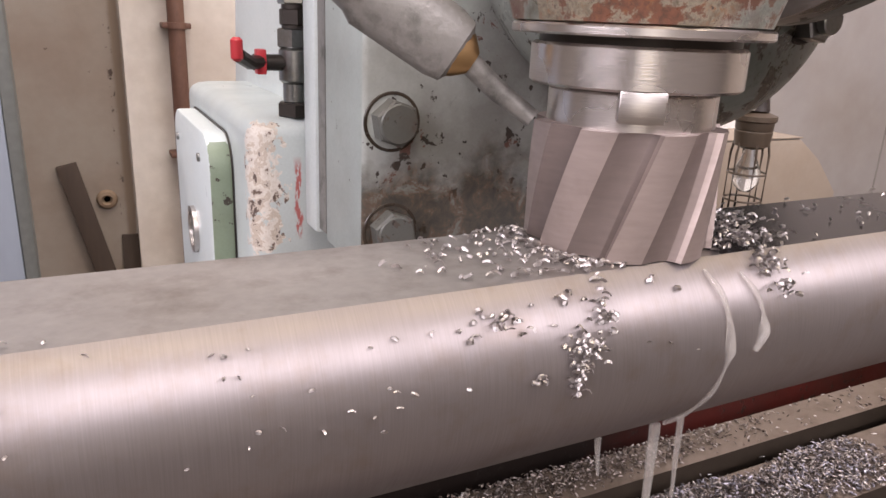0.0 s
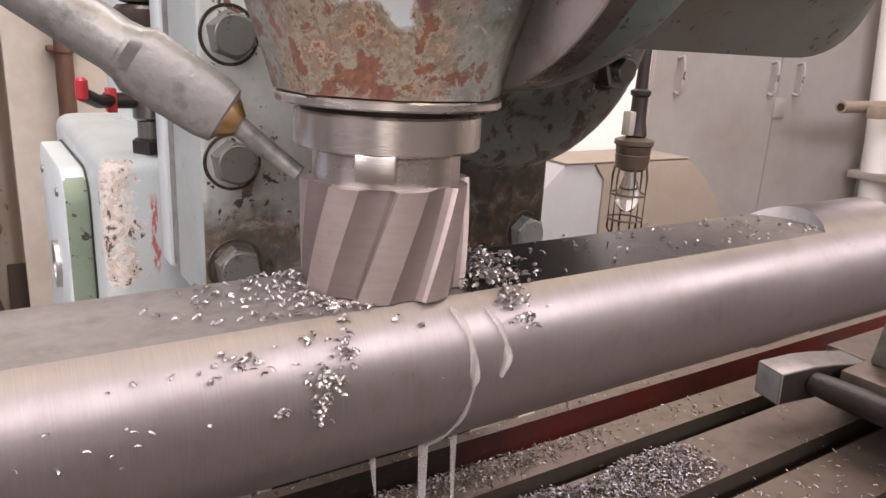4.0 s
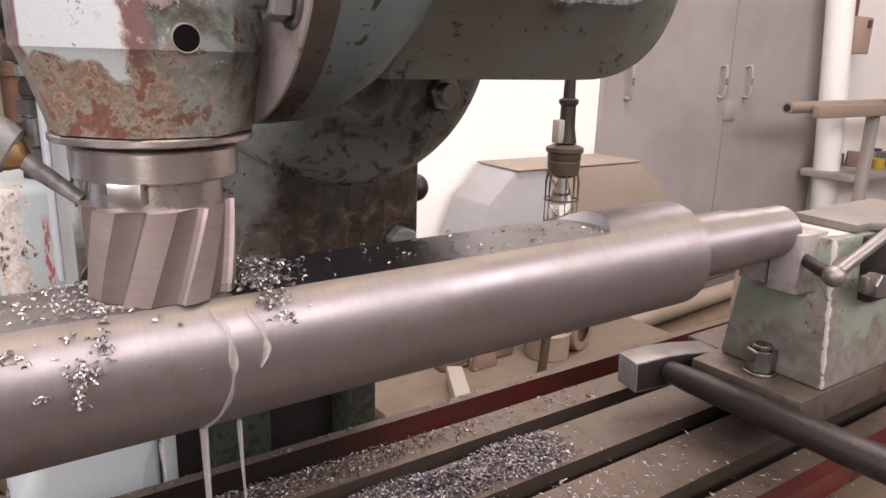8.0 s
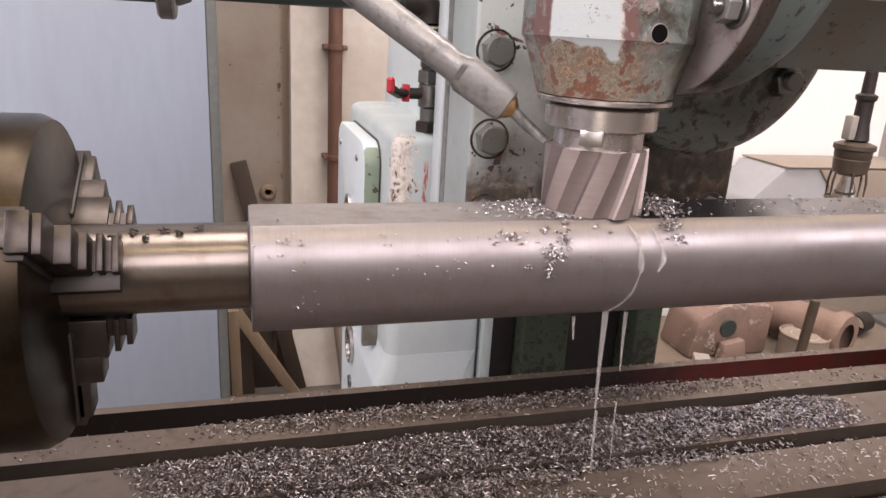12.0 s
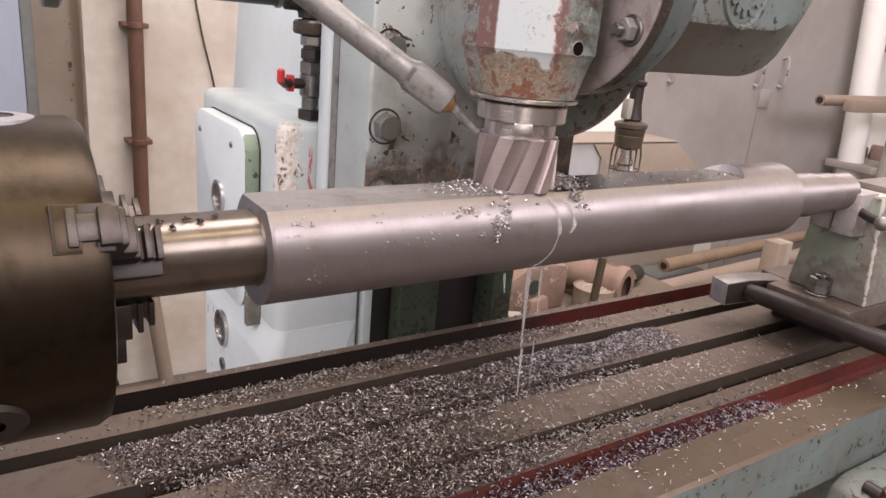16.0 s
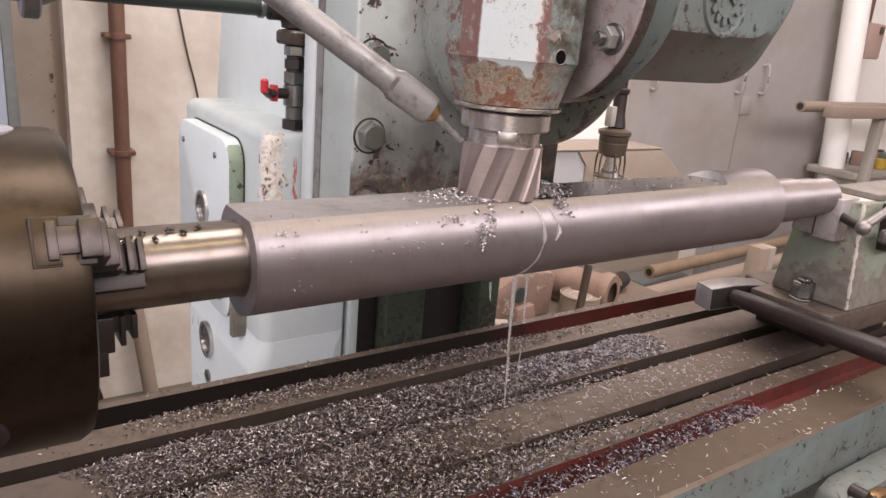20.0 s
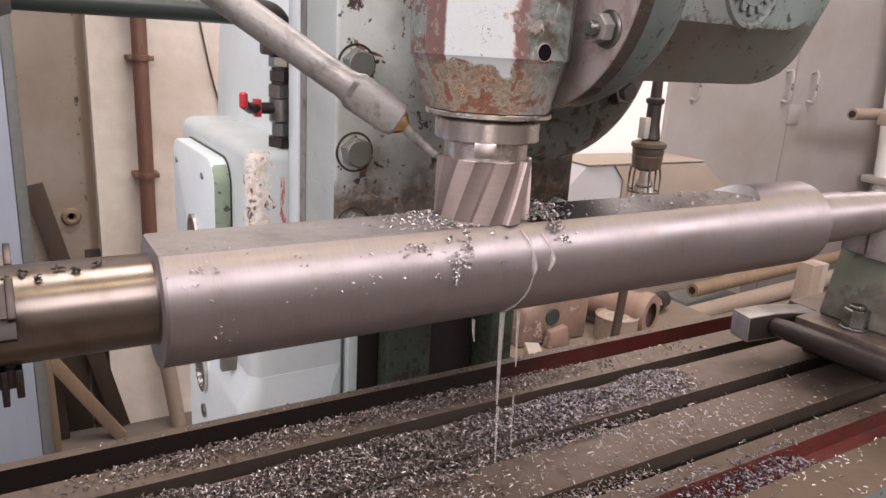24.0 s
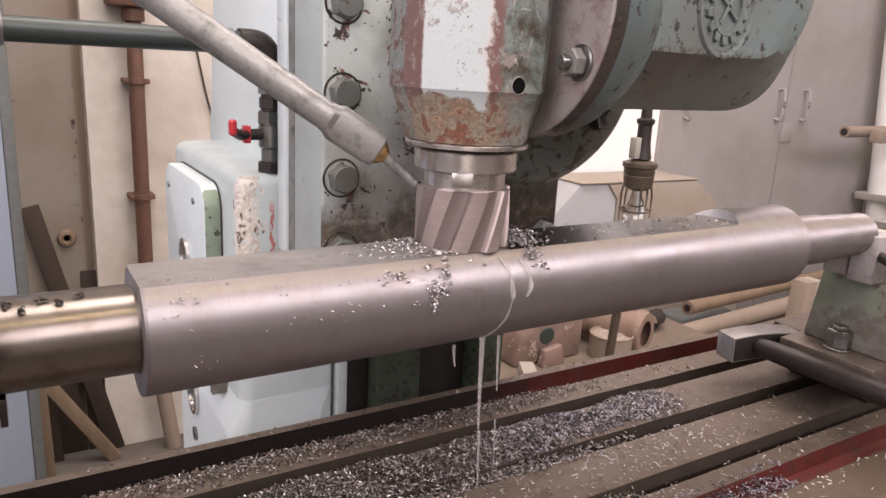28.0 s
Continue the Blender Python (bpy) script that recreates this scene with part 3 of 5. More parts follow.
def join(*bms):
    out = bmesh.new()
    for b in bms:
        me = bpy.data.meshes.new("tmp")
        b.to_mesh(me)
        out.from_mesh(me)
        bpy.data.meshes.remove(me)
        b.free()
    return out


def mesh_of(name, bm, mats, smooth=35):
    me = bpy.data.meshes.new(name)
    bm.to_mesh(me)
    bm.free()
    for m in mats if isinstance(mats, (list, tuple)) else [mats]:
        me.materials.append(m)
    if smooth:
        me.shade_smooth()
        me.set_sharp_from_angle(angle=radians(smooth))
    return me


def thing(name, at, label, category, group="", kind=""):
    ob = new(name)
    ob.location = at
    ob.empty_display_size = 0.02
    return tagged(ob, label, category, group, kind)


def solid(name, bm, mat, label, category, group="", kind="", smooth=35):
    return tagged(new(name, mesh_of(name, bm, mat, smooth)), label, category, group, kind)


def origin(ob):
    p = Matrix.Identity(4)
    while ob:
        p = ob.matrix_parent_inverse @ ob.matrix_basis @ p if ob.parent is None else ob.matrix_parent_inverse @ ob.matrix_basis @ p
        ob = ob.parent
    return p


def part(name, bm, mat, parent, label="", smooth=35):
    ob = new(name, mesh_of(name, bm, mat, smooth))
    ob.parent = parent
    ob.matrix_parent_inverse = origin(parent).inverted()
    if label:
        ob["label"] = label
    return ob


def structure(name, bm, mat, label="", smooth=0):
    return tagged(new(name, mesh_of(name, bm, mat, smooth)), label or name.replace("_", " "), "", "", "structure")

# ---- the room ----
X0, X1, Y0, Y1, ZC = -2.2, 6.2, -2.6, 2.12, 4.4
structure("floor", box(X0 - 0.2, X1 + 0.2, Y0 - 0.2, Y1 + 0.2, -0.2, 0), M["floor"], "dusty oil-stained concrete workshop floor")
# Ceiling out of view; its openings are cut for the added overhead lamps.
structure("ceiling", join(box(X0 - 0.2, X1 + 0.2, Y0 - 0.2, -1.4, ZC, ZC + 0.2), box(X0 - 0.2, -0.85, -1.4, -0.8, ZC, ZC + 0.2), box(2.65, X1 + 0.2, -1.4, -0.8, ZC, ZC + 0.2), box(X0 - 0.2, X1 + 0.2, -0.8, 0.05, ZC, ZC + 0.2), box(X0 - 0.2, X1 + 0.2, 1.45, Y1 + 0.2, ZC, ZC + 0.2), box(X0 - 0.2, -0.65, 0.05, 1.45, ZC, ZC + 0.2), box(2.95, X1 + 0.2, 0.05, 1.45, ZC, ZC + 0.2), box(1.35, 1.41, 0.05, 1.45, ZC, ZC + 0.2), box(2.45, 2.95, 0.05, 0.55, ZC, ZC + 0.2)), M["whitewall"], "unseen pale plastered ceiling with openings for the added lamps")
structure("wall_recess", box(X0, 0.275, Y1 + 0.05, Y1 + 0.25, 0, ZC), M["recess"], "darker stained plaster at the back of a shallow recess")
structure("wall_north", join(box(0.275, 1.5, Y1, Y1 + 0.25, 0, ZC), box(2.56, 4.32, Y1, Y1 + 0.25, 2.5, ZC)), M["wall"], "cream plastered workshop wall with stains")
structure("wall_bay", box(1.5, 2.56, Y1, Y1 + 0.25, 0, ZC), M["whitewall"], "bright white plastered stretch of wall")
structure("wall_corner", box(4.32, X1, Y1, Y1 + 0.25, 0, ZC), M["whitewall"], "white plastered wall beside the door")
structure("wall_east", box(X1, X1 + 0.2, Y0, Y1 + 0.25, 0, ZC), M["wall"], "cream plastered side wall")


def holed_wall(name, axis, at, lo, hi, holes, mat):
    """A wall along x or y, with rectangular openings (a, b, z0, z1, and more z pairs going up)."""
    cur, pieces = lo, []
    for a, b, *zs in sorted(holes):
        pieces.append((cur, a, 0, ZC))
        edges = [0] + zs + [ZC]
        pieces += [(a, b, z0, z1) for z0, z1 in zip(edges[::2], edges[1::2])]
        cur = b
    pieces.append((cur, hi, 0, ZC))
    bms = [box(a, b, at - 0.2, at, z0, z1) if axis == "x" else box(at - 0.2, at, a, b, z0, z1) for a, b, z0, z1 in pieces]
    structure(name, join(*bms), mat, "unseen dull dark wall with openings for the lamps")


# Both out of view: kept dark to hold back bounce, opened for the lamps.
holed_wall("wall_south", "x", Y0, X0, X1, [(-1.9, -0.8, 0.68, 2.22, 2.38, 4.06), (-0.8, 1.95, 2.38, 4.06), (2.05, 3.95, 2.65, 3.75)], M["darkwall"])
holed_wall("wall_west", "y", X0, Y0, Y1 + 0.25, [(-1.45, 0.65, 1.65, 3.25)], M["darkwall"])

# ---- milling table ----
TX0, TX1, TZ = -0.42, 1.3, 0.9
table = thing("milling_table", (0.44, 0.27, 0.8), "long cast-iron milling table with three T-slots and red-painted coolant gutters", "machine table")


def tslot(ya, yb, z=TZ):
    """Outline of a T-slot from its front lip ya to its back lip yb."""
    return [(ya, z), (ya, z - 0.014), (ya - 0.007, z - 0.014), (ya - 0.007, z - 0.028), (yb + 0.007, z - 0.028), (yb + 0.007, z - 0.014), (yb, z - 0.014), (yb, z)]


section = [(0.108, 0.835), (0.108, TZ - 0.003), (0.111, TZ), (0.152, TZ), (0.154, TZ - 0.016), (0.180, TZ - 0.016), (0.1805, TZ)]
for ya, yb in ((0.201, 0.22), (0.271, 0.29), (0.341, 0.36)):
    section += tslot(ya, yb)
section += [(0.391, TZ), (0.3915, TZ - 0.036), (0.4225, TZ - 0.036), (0.423, TZ), (0.433, TZ), (0.434, 0.835)]


def table_piece(name, y0, y1, label):
    """One lengthwise piece of the table's section between two depths, with its paints."""
    pts = [p for p in section if y0 - 1e-6 <= p[0] <= y1 + 1e-6]
    pts = [p for p in pts if p[1] > 0.836]
    b = prism([(y0, 0.835)] + pts + [(y1, 0.835)], TX0, TX1, "x")
    b.normal_update()
    for f in b.faces:
        c, n = f.calc_center_median(), f.normal
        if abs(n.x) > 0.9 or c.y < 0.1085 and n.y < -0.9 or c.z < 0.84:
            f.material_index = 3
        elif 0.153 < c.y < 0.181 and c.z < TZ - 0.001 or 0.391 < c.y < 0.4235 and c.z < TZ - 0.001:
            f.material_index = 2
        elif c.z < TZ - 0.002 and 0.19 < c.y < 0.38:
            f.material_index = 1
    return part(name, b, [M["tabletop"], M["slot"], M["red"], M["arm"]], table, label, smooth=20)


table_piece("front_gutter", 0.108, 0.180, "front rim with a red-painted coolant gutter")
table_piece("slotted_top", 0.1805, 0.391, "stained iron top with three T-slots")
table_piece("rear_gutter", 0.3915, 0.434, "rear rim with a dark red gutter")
saddle = thing("machine_saddle", (0.45, 0.4, 0.7), "pale green painted saddle and knee under the table", "machine base")
part("saddle_body", box(0.1, 0.85, 0.14, 0.43, 0.745, 0.833, 0.01), M["arm"], saddle)
part("knee", box(0.22, 0.72, 0.16, 0.43, 0.25, 0.744, 0.02), M["arm"], saddle)

# ---- column, gearbox ----
column = thing("milling_machine", (0.46, 0.9, 0), "old pale green universal milling machine with chipped oily paint", "milling machine")
part("column_body", prism([(0.62, 0.05), (1.0, 0.05), (0.985, 1.09), (0.86, 1.75), (0.62, 1.75)], 0.335, 0.64, "x", 0.012), M["blue"], column)
part("base", box(0.1, 0.85, 0.3, 1.5, 0, 0.12, 0.02), M["arm"], column)
part("way", box(0.43, 0.49, 0.575, 0.62, 0.3, 1.05, 0.004), M["waydark"], column, "greenish slideway")
part("way_strip", box(0.3865, 0.399, 0.594, 0.622, 0.3, 1.023, 0.002), M["plateside"], column, "pale flat strip beside the slideway")
part("way_side", box(0.3995, 0.43, 0.6, 0.622, 0.3, 1.05, 0.003), M["darkiron"], column)
part("way_side", box(0.49, 0.57, 0.6, 0.622, 0.3, 1.05, 0.003), M["darkiron"], column)
part("way_cheek", box(0.57, 0.605, 0.56, 0.622, 0.3, 1.05, 0.004), M["waydark"], column)
pbm = box(0.313, 0.597, 0.47, 0.545, 1.024, 1.75, 0.004, 3)
pbm.normal_update()
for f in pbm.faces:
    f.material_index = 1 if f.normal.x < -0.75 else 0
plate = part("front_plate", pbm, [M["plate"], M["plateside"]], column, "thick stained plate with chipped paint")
part("groove", box(0.3138, 0.588, 0.5455, 0.5615, 1.03, 1.75), M["lead"], column)
part("rear_plate", box(0.311, 0.6, 0.562, 0.59, 1.026, 1.75, 0.003), M["blue"], column)
for z in (1.0515, 1.121, 1.1985, 1.276, 1.354):
    for x in (0.3325, 0.5765) if z < 1.1 else (0.3325,):
        # flat ring: the counterbore's shade and oil are in its dark colour
        part("shade_ring", lathe([(0.0188, 0), (0.0182, -0.0006), (0.0165, -0.0006), (0.0165, 0.0003)], "y", (x, 0.4702, z), 32), M["rim"], plate, "dark ring for the shaded oily counterbore")
        hb = hexa(0.0255, -0.011, 0.001, "y", (x, 0.4702, z), 20)
        part("bolt_head", hb, M["boltpaint"], plate, "oily hexagon bolt head")
        part("bolt_disc", rod(0.0122, -0.0125, -0.0105, "y", (x, 0.4702, z)), M["boltpaint"], plate)

gear = part("gearbox_housing", lift_edges(rounded(0.272, 0.386, 0.6, 0.925, 0.016), 0.42, 1.106, 0.014), M["green"], column, "pale green gearbox housing with flaking paint")
cbm = prism(rounded(0.665, 0.885, 0.85, 1.083, 0.03), 0.252, 0.2722, "x", 0.003)
cbm.normal_update()
for f in cbm.faces:
    f.material_index = 1 if f.normal.y < -0.6 and abs(f.normal.x) < 0.5 else 0
cover = part("cover_plate", cbm, [M["blue"], M["coveredge"]], gear, "pale blue rounded cover plate with a green edge")
part("cover_edge", prism(rounded(0.6633, 0.8867, 0.8483, 1.0847, 0.031), 0.2702, 0.2712, "x"), M["darkiron"], gear)
part("cover_stop", box(0.2535, 0.2745, 0.657, 0.668, 0.834, 0.874, 0.001), M["tail"], gear, "green painted edge block")
lcb = bmesh.new()
lrings = [[lcb.verts.new((x, y, z)) for x, y in rounded(x0, 0.3855, 0.5995, 0.885, r, 10)] for x0, r, z in ((0.2585, 0.024, 0.5), (0.2585, 0.024, 0.8), (0.2594, 0.023, 0.808), (0.2705, 0.017, 0.834), (0.2722, 0.016, 0.846))]
for a, b in zip(lrings, lrings[1:]):
    for k in range(len(a)):
        lcb.faces.new((a[k], a[(k + 1) % len(a)], b[(k + 1) % len(a)], b[k]))
lcb.faces.new(lrings[0][::-1]), lcb.faces.new(lrings[-1])
bmesh.ops.recalc_face_normals(lcb, faces=lcb.faces)
part("lower_casting", lcb, M["blue"], gear, "smooth pale blue lower casting")
for y, z, r_ in ((0.768, 0.978, 0.023), (0.777, 0.782, 0.0265)):
    part("sight_ring", lathe([(r_ - 0.0055, 0), (r_ - 0.0055, -0.004), (r_, -0.004), (r_, 0.0)], "x", (0.2518 if z > 0.9 else 0.2578, y, z), 32, caps=False), M["ground"], gear, "bright metal ring")
    part("sight_glass", rod(r_ - 0.0055, -0.0015, 0.002, "x", (0.2518 if z > 0.9 else 0.2578, y, z)), M["bolt"], gear)
part("plug", rod(0.0095, -0.003, 0.001, "x", (0.258, 0.775, 0.725), 0.0006, 16), M["bolt"], gear)
for y, z in ((0.855, 1.055), (0.715, 1.058), (0.855, 0.875), (0.7, 0.875)):
    part("screw", rod(0.004, -0.002, 0.001, "x", (0.2518, y, z), 0.0006, 12), M["bolt"], gear)

# ---- valve and pipe ----
valve = thing("coolant_valve", (0.31, 0.615, 1.106), "steel ball valve with a small red lever on stacked fittings", "valve")
V = (0.313, 0.617, 0)
part("base_nut", hexa(0.026, 1.1055, 1.1165, "z", V, 12), M["darkiron"], valve, "oily dark nut")
part("lower_collar", rod(0.0098, 1.1165, 1.131, "z", V), M["bolt"], valve)
body = part("valve_body", rod(0.0125, 1.131, 1.157, "z", V, 0.002), M["bolt"], valve)
part("upper_nut", hexa(0.024, 1.157, 1.171, "z", V, 5), M["bolt"], valve)
part("union_nut", hexa(0.021, 1.173, 1.185, "z", V, 25), M["darkiron"], valve)
part("union_ring", rod(0.0098, 1.15, 1.205, "z", V), M["darkiron"], valve)
part("top_nut", hexa(0.022, 1.188, 1.199, "z", V, 40), M["bolt"], valve)
part("cap", lathe([(0.012, 1.199), (0.02, 1.2005), (0.0215, 1.203), (0.0215, 1.213), (0.019, 1.2155), (0.01, 1.217), (0.01, 1.224)], "z", V, 32), M["rim"], valve, "greasy brown round union cap")
part("stem", rod(0.006, -0.03, 0, "x", (0.31, 0.615, 1.146)), M["darkiron"], valve)
lever = part("lever", tube([(0.285, 0.608, 1.147), (0.274, 0.595, 1.147), (0.263, 0.579, 1.153)], 0.005, 10), M["darkiron"], valve)
part("lever_clip", box(0.281, 0.288, 0.603, 0.613, 1.138, 1.156, 0.001), M["redplastic"], lever, "red plastic clip")
part("lever_tip", rod(0.0042, 1.149, 1.165, "z", (0.2615, 0.576, 0), 0.002, 14), M["redplastic"], lever, "red plastic tip")
pipe = thing("coolant_pipe", (0.3, 0.615, 1.238), "dark green horizontal pipe with an elbow and union", "pipe")
elbow = [(0.31, 0.615, 1.205), (0.31, 0.615, 1.222), (0.306, 0.615, 1.233), (0.297, 0.615, 1.2385), (0.28, 0.615, 1.239)]
part("elbow", tube(smooth_path(elbow, 4), 0.0145, 18), M["darkiron"], pipe)
part("bore", tube([(0.285, 0.615, 1.239), (0.045, 0.615, 1.239)], 0.0115, 18), M["pipegreen"], pipe)
part("collar", rod(0.0135, 0, 0.006, "x", (0.268, 0.615, 1.239)), M["bolt"], pipe, "bright collar")
part("union_flange", lathe([(0.012, 0), (0.029, 0), (0.031, 0.002), (0.031, 0.014), (0.029, 0.016), (0.018, 0.0165), (0.018, 0.02), (0.014, 0.03), (0.012, 0.03)], "x", (0.044, 0.615, 1.239), 32), M["hammer"], pipe, "greasy brown union ring")
part("stub", lathe([(0.004, -0.042), (0.013, -0.038), (0.0165, -0.03), (0.0165, 0.012), (0.012, 0.013)], "x", (0.036, 0.615, 1.239), 28), M["pipegreen"], pipe)

# ---- milling head ----
HX, HY = 0.3187, 0.2408
SY, SZ, SR = 0.2371, 1.0865, 0.0363
FLAT = 1.1148
oct_ = []
for k in range(8):
    a = radians(22.5 + 45 * k)
    for da in (-2.5, 0, 2.5):
        oct_.append((a + radians(da), 0.0506 if da == 0 else 0.0502))
hbm = bmesh.new()
rings = []
for z, r0, rnd in ((1.1826, 0.037, 1.0), (1.1832, 0.0392, 1.0), (1.19, 0.0412, 0.75), (1.2, 0.0442, 0.4), (1.2125, 0.0485, 0.06), (1.2145, 0.05, 0.0), (1.4, 0.05, 0.0)):
    rings.append([hbm.verts.new((HX + math.cos(a) * (r0 * rnd + r * (1 - rnd) * r0 / 0.05), HY + math.sin(a) * (r0 * rnd + r * (1 - rnd) * r0 / 0.05), z)) for a, r in oct_])
for a, b in zip(rings, rings[1:]):
    for k in range(len(oct_)):
        f = hbm.faces.new((a[k], a[(k + 1) % len(oct_)], b[(k + 1) % len(oct_)], b[k]))
        f.material_index = 0
hbm.faces.new(rings[0][::-1]), hbm.faces.new(rings[-1])
head = part("spindle_head", hbm, M["head"], column, "worn spindle head with rust and flaking green paint", smooth=22)
part("oil_hole", lathe([(0.0047, 0.0006), (0.0047, -0.0004), (0.003, -0.0004), (1e-5, -0.0004)], "y", (0.321, 0.1937, 1.2186), 28, caps=False), M["void"], head, "dark round oil hole")
part("oil_hole_rim", lathe([(0.0046, -0.0006), (0.0049, -0.0008), (0.0054, 0.0)], "y", (0.321, 0.1938, 1.2186), 28, caps=False), M["rusty"], head)
part("swivel_flange", lathe([(0.03, 0.0), (0.0835, 0.0), (0.0846, 0.0008), (0.0846, 0.002), (0.03, 0.002)], "x", (0.355, 0.2434, 1.268), 80), M["rusty"], head, "round rusty swivel flange")
part("flange_rim", lathe([(0.03, 0.002), (0.0843, 0.002), (0.0843, 0.0125), (0.03, 0.0125)], "x", (0.355, 0.2434, 1.268), 80), M["rim"], head, "oily brown flange rim")
for a in (209, 151, 29, -29):
    by, bz = 0.2434 + 0.0715 * math.cos(radians(a)), 1.268 + 0.0715 * math.sin(radians(a))
    part("flange_washer", rod(0.0105, -0.0225, -0.02, "x", (0.3755, by, bz)), M["bolt"], head)
    part("flange_nut", hexa(0.0145, -0.0305, -0.0225, "x", (0.3755, by, bz), 15), M["lead"], head, "greasy hexagon nut")
    part("stud", rod(0.0042, -0.0365, -0.0305, "x", (0.3755, by, bz)), M["bolt"], head)

neck_bm = (lathe([(0.06, 0.3676), (0.0838, 0.3676), (0.0835, 0.379), (0.079, 0.393), (0.07, 0.408), (0.05, 0.43)], "x", (0, 0.2434, 1.268), 72))


def arm_outline(zb, rx, rz, end):
    """The arm seen from the front: bottom height, width and height of the rounded corner, end."""
    pts = [(0.44, zb), ((0.44 + end - rx) / 2, zb), (end - rx, zb)]
    pts += [(end - rx + rx * math.sin(radians(a)) ** 0.82, zb + rz - rz * max(0.0, math.cos(radians(a))) ** 0.82) for a in range(6, 91, 6)]
    return pts + [(end, 1.46), (0.44, 1.46)]


abm = bmesh.new()
front = arm_outline(1.245, 0.056, 0.075, 0.619)
# the underside slopes back and down
lo = [abm.verts.new((x, 0.222, z)) for x, z in front]
mid = [abm.verts.new((x, 0.228, z)) for x, z in arm_outline(1.2405, 0.07, 0.08, 0.641)]
und = [abm.verts.new((x, 0.26, z)) for x, z in arm_outline(1.2025, 0.096, 0.1, 0.672)]
bak = [abm.verts.new((x, 0.315, z)) for x, z in arm_outline(1.203, 0.093, 0.1, 0.668)]
n = len(front)
for a, b in ((lo, mid), (mid, und), (und, bak)):
    for k in range(n):
        try:
            abm.faces.new((a[k], a[(k + 1) % n], b[(k + 1) % n], b[k]))
        except ValueError:
            pass
abm.faces.new(lo[::-1]), abm.faces.new(bak)
bmesh.ops.remove_doubles(abm, verts=abm.verts, dist=1e-5)
bmesh.ops.recalc_face_normals(abm, faces=abm.faces)
abm.normal_update()
# downward faces take the darker paint that carries their shade
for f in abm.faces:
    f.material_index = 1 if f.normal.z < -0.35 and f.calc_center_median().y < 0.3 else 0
arm = part("arm_casting", abm, [M["arm"], M["armunder"]], column, "chipped dark green arm casting", smooth=28)
part("neck", neck_bm, M["neck"], arm)
part("knuckle", rod(0.075, 0.3, 0.38, "y", (0.5, 0, 1.285), 0.002, 48), M["disc"], arm)
EM = Matrix.Translation((0.527, 0.222, 1.28)) @ Matrix.Diagonal((1, 1, 1.2, 1))
part("emblem_ring", shift(lathe([(0.027, 0), (0.0285, -0.0022), (0.0305, -0.0022), (0.032, 0)], "y", (0, 0, 0), 48, caps=False), EM), M["arm"], arm, "cast oval emblem with a toothed ring")
teeth = []
for k in range(14):
    t = prism([(-0.0032, 0.0175), (0.0032, 0.0175), (0.0021, 0.0228), (-0.0021, 0.0228)], -0.0026, 0, "y", 0.0005, 1)
    teeth.append(shift(t, EM @ Matrix.Rotation(2 * math.pi * k / 14, 4, "Y")))
part("emblem_teeth", join(*teeth, shift(lathe([(0.0135, 0), (0.014, -0.0026), (0.0175, -0.0026), (0.018, 0)], "y", (0, 0, 0), 40, caps=False), EM)), M["arm"], arm)
bars = [shift(box(-0.0014, 0.0014, -0.0024, 0, -0.013, 0.013, 0.0005, 1), EM @ Matrix.Rotation(radians(a), 4, "Y")) for a in (35, 125)]
part("emblem_hub", join(*bars), M["arm"], arm)

disc = part("swivel_disc", lathe([(0.06, -0.03), (0.1, -0.012), (0.112, -0.002), (0.116, 0.004), (0.116, 0.05), (0.1, 0.094)], "y", (0.485, 0.376, 1.24), 80), M["disc"], column, "dark oily green swivel disc")
for a in (-46, -105, -160, 10):
    bx, bz = 0.485 + 0.0695 * math.cos(radians(a)), 1.24 + 0.0695 * math.sin(radians(a))
    if a == -46:
        part("disc_washer", rod(0.0135, -0.006, 0.0, "y", (bx, 0.357, bz)), M["darkiron"], disc)
        part("disc_nut", hexa(0.0215, -0.018, -0.006, "y", (bx, 0.357, bz), 10), M["bolt"], disc, "greasy hexagon nut")
        part("disc_stud", rod(0.0075, -0.024, -0.018, "y", (bx, 0.357, bz)), M["bolt"], disc)
    else:
        part("disc_hole", lathe([(0.011, -0.002), (0.009, -0.003), (0.008, 0.004)], "y", (bx, 0.368, bz), 24), M["darkiron"], disc)
knob = part("lever_knob", lathe([(0.0155 * math.sin(radians(a)) + 1e-5, -0.0155 * math.cos(radians(a))) for a in range(0, 181, 12)], "z", (0.662, 0.58, 1.075), 28), M["darkiron"], column, "black ball knob")
part("lever", tube([(0.662, 0.58, 1.075), (0.638, 0.62, 1.085)], 0.005), M["bolt"], knob)

# ---- spindle and cutter ----
spindle = part("spindle_nose", lathe([(0.02, 1.1648), (0.0318, 1.1648), (0.0327, 1.1656), (0.0327, 1.1764), (0.0318, 1.1772), (0.02, 1.1772)], "z", (HX, HY, 0), 72), M["ground"], column, "bright ground spindle nose")
part("flange_plate", lathe([(0.03, 1.1795), (0.0385, 1.1795), (0.0392, 1.1801), (0.0392, 1.182), (0.0386, 1.1826), (0.03, 1.1826)], "z", (HX, HY, 0), 72), M["ground"], spindle, "thin worn flange ring")
part("dark_groove", lathe([(0.02, 1.1755), (0.0305, 1.1755), (0.0305, 1.18), (0.02, 1.18)], "z", (HX, HY, 0), 48), M["darkiron"], spindle)
part("lower_groove", lathe([(0.015, 1.1636), (0.0255, 1.1636), (0.0255, 1.1655), (0.015, 1.1655)], "z", (HX, HY, 0), 48), M["darkiron"], spindle)
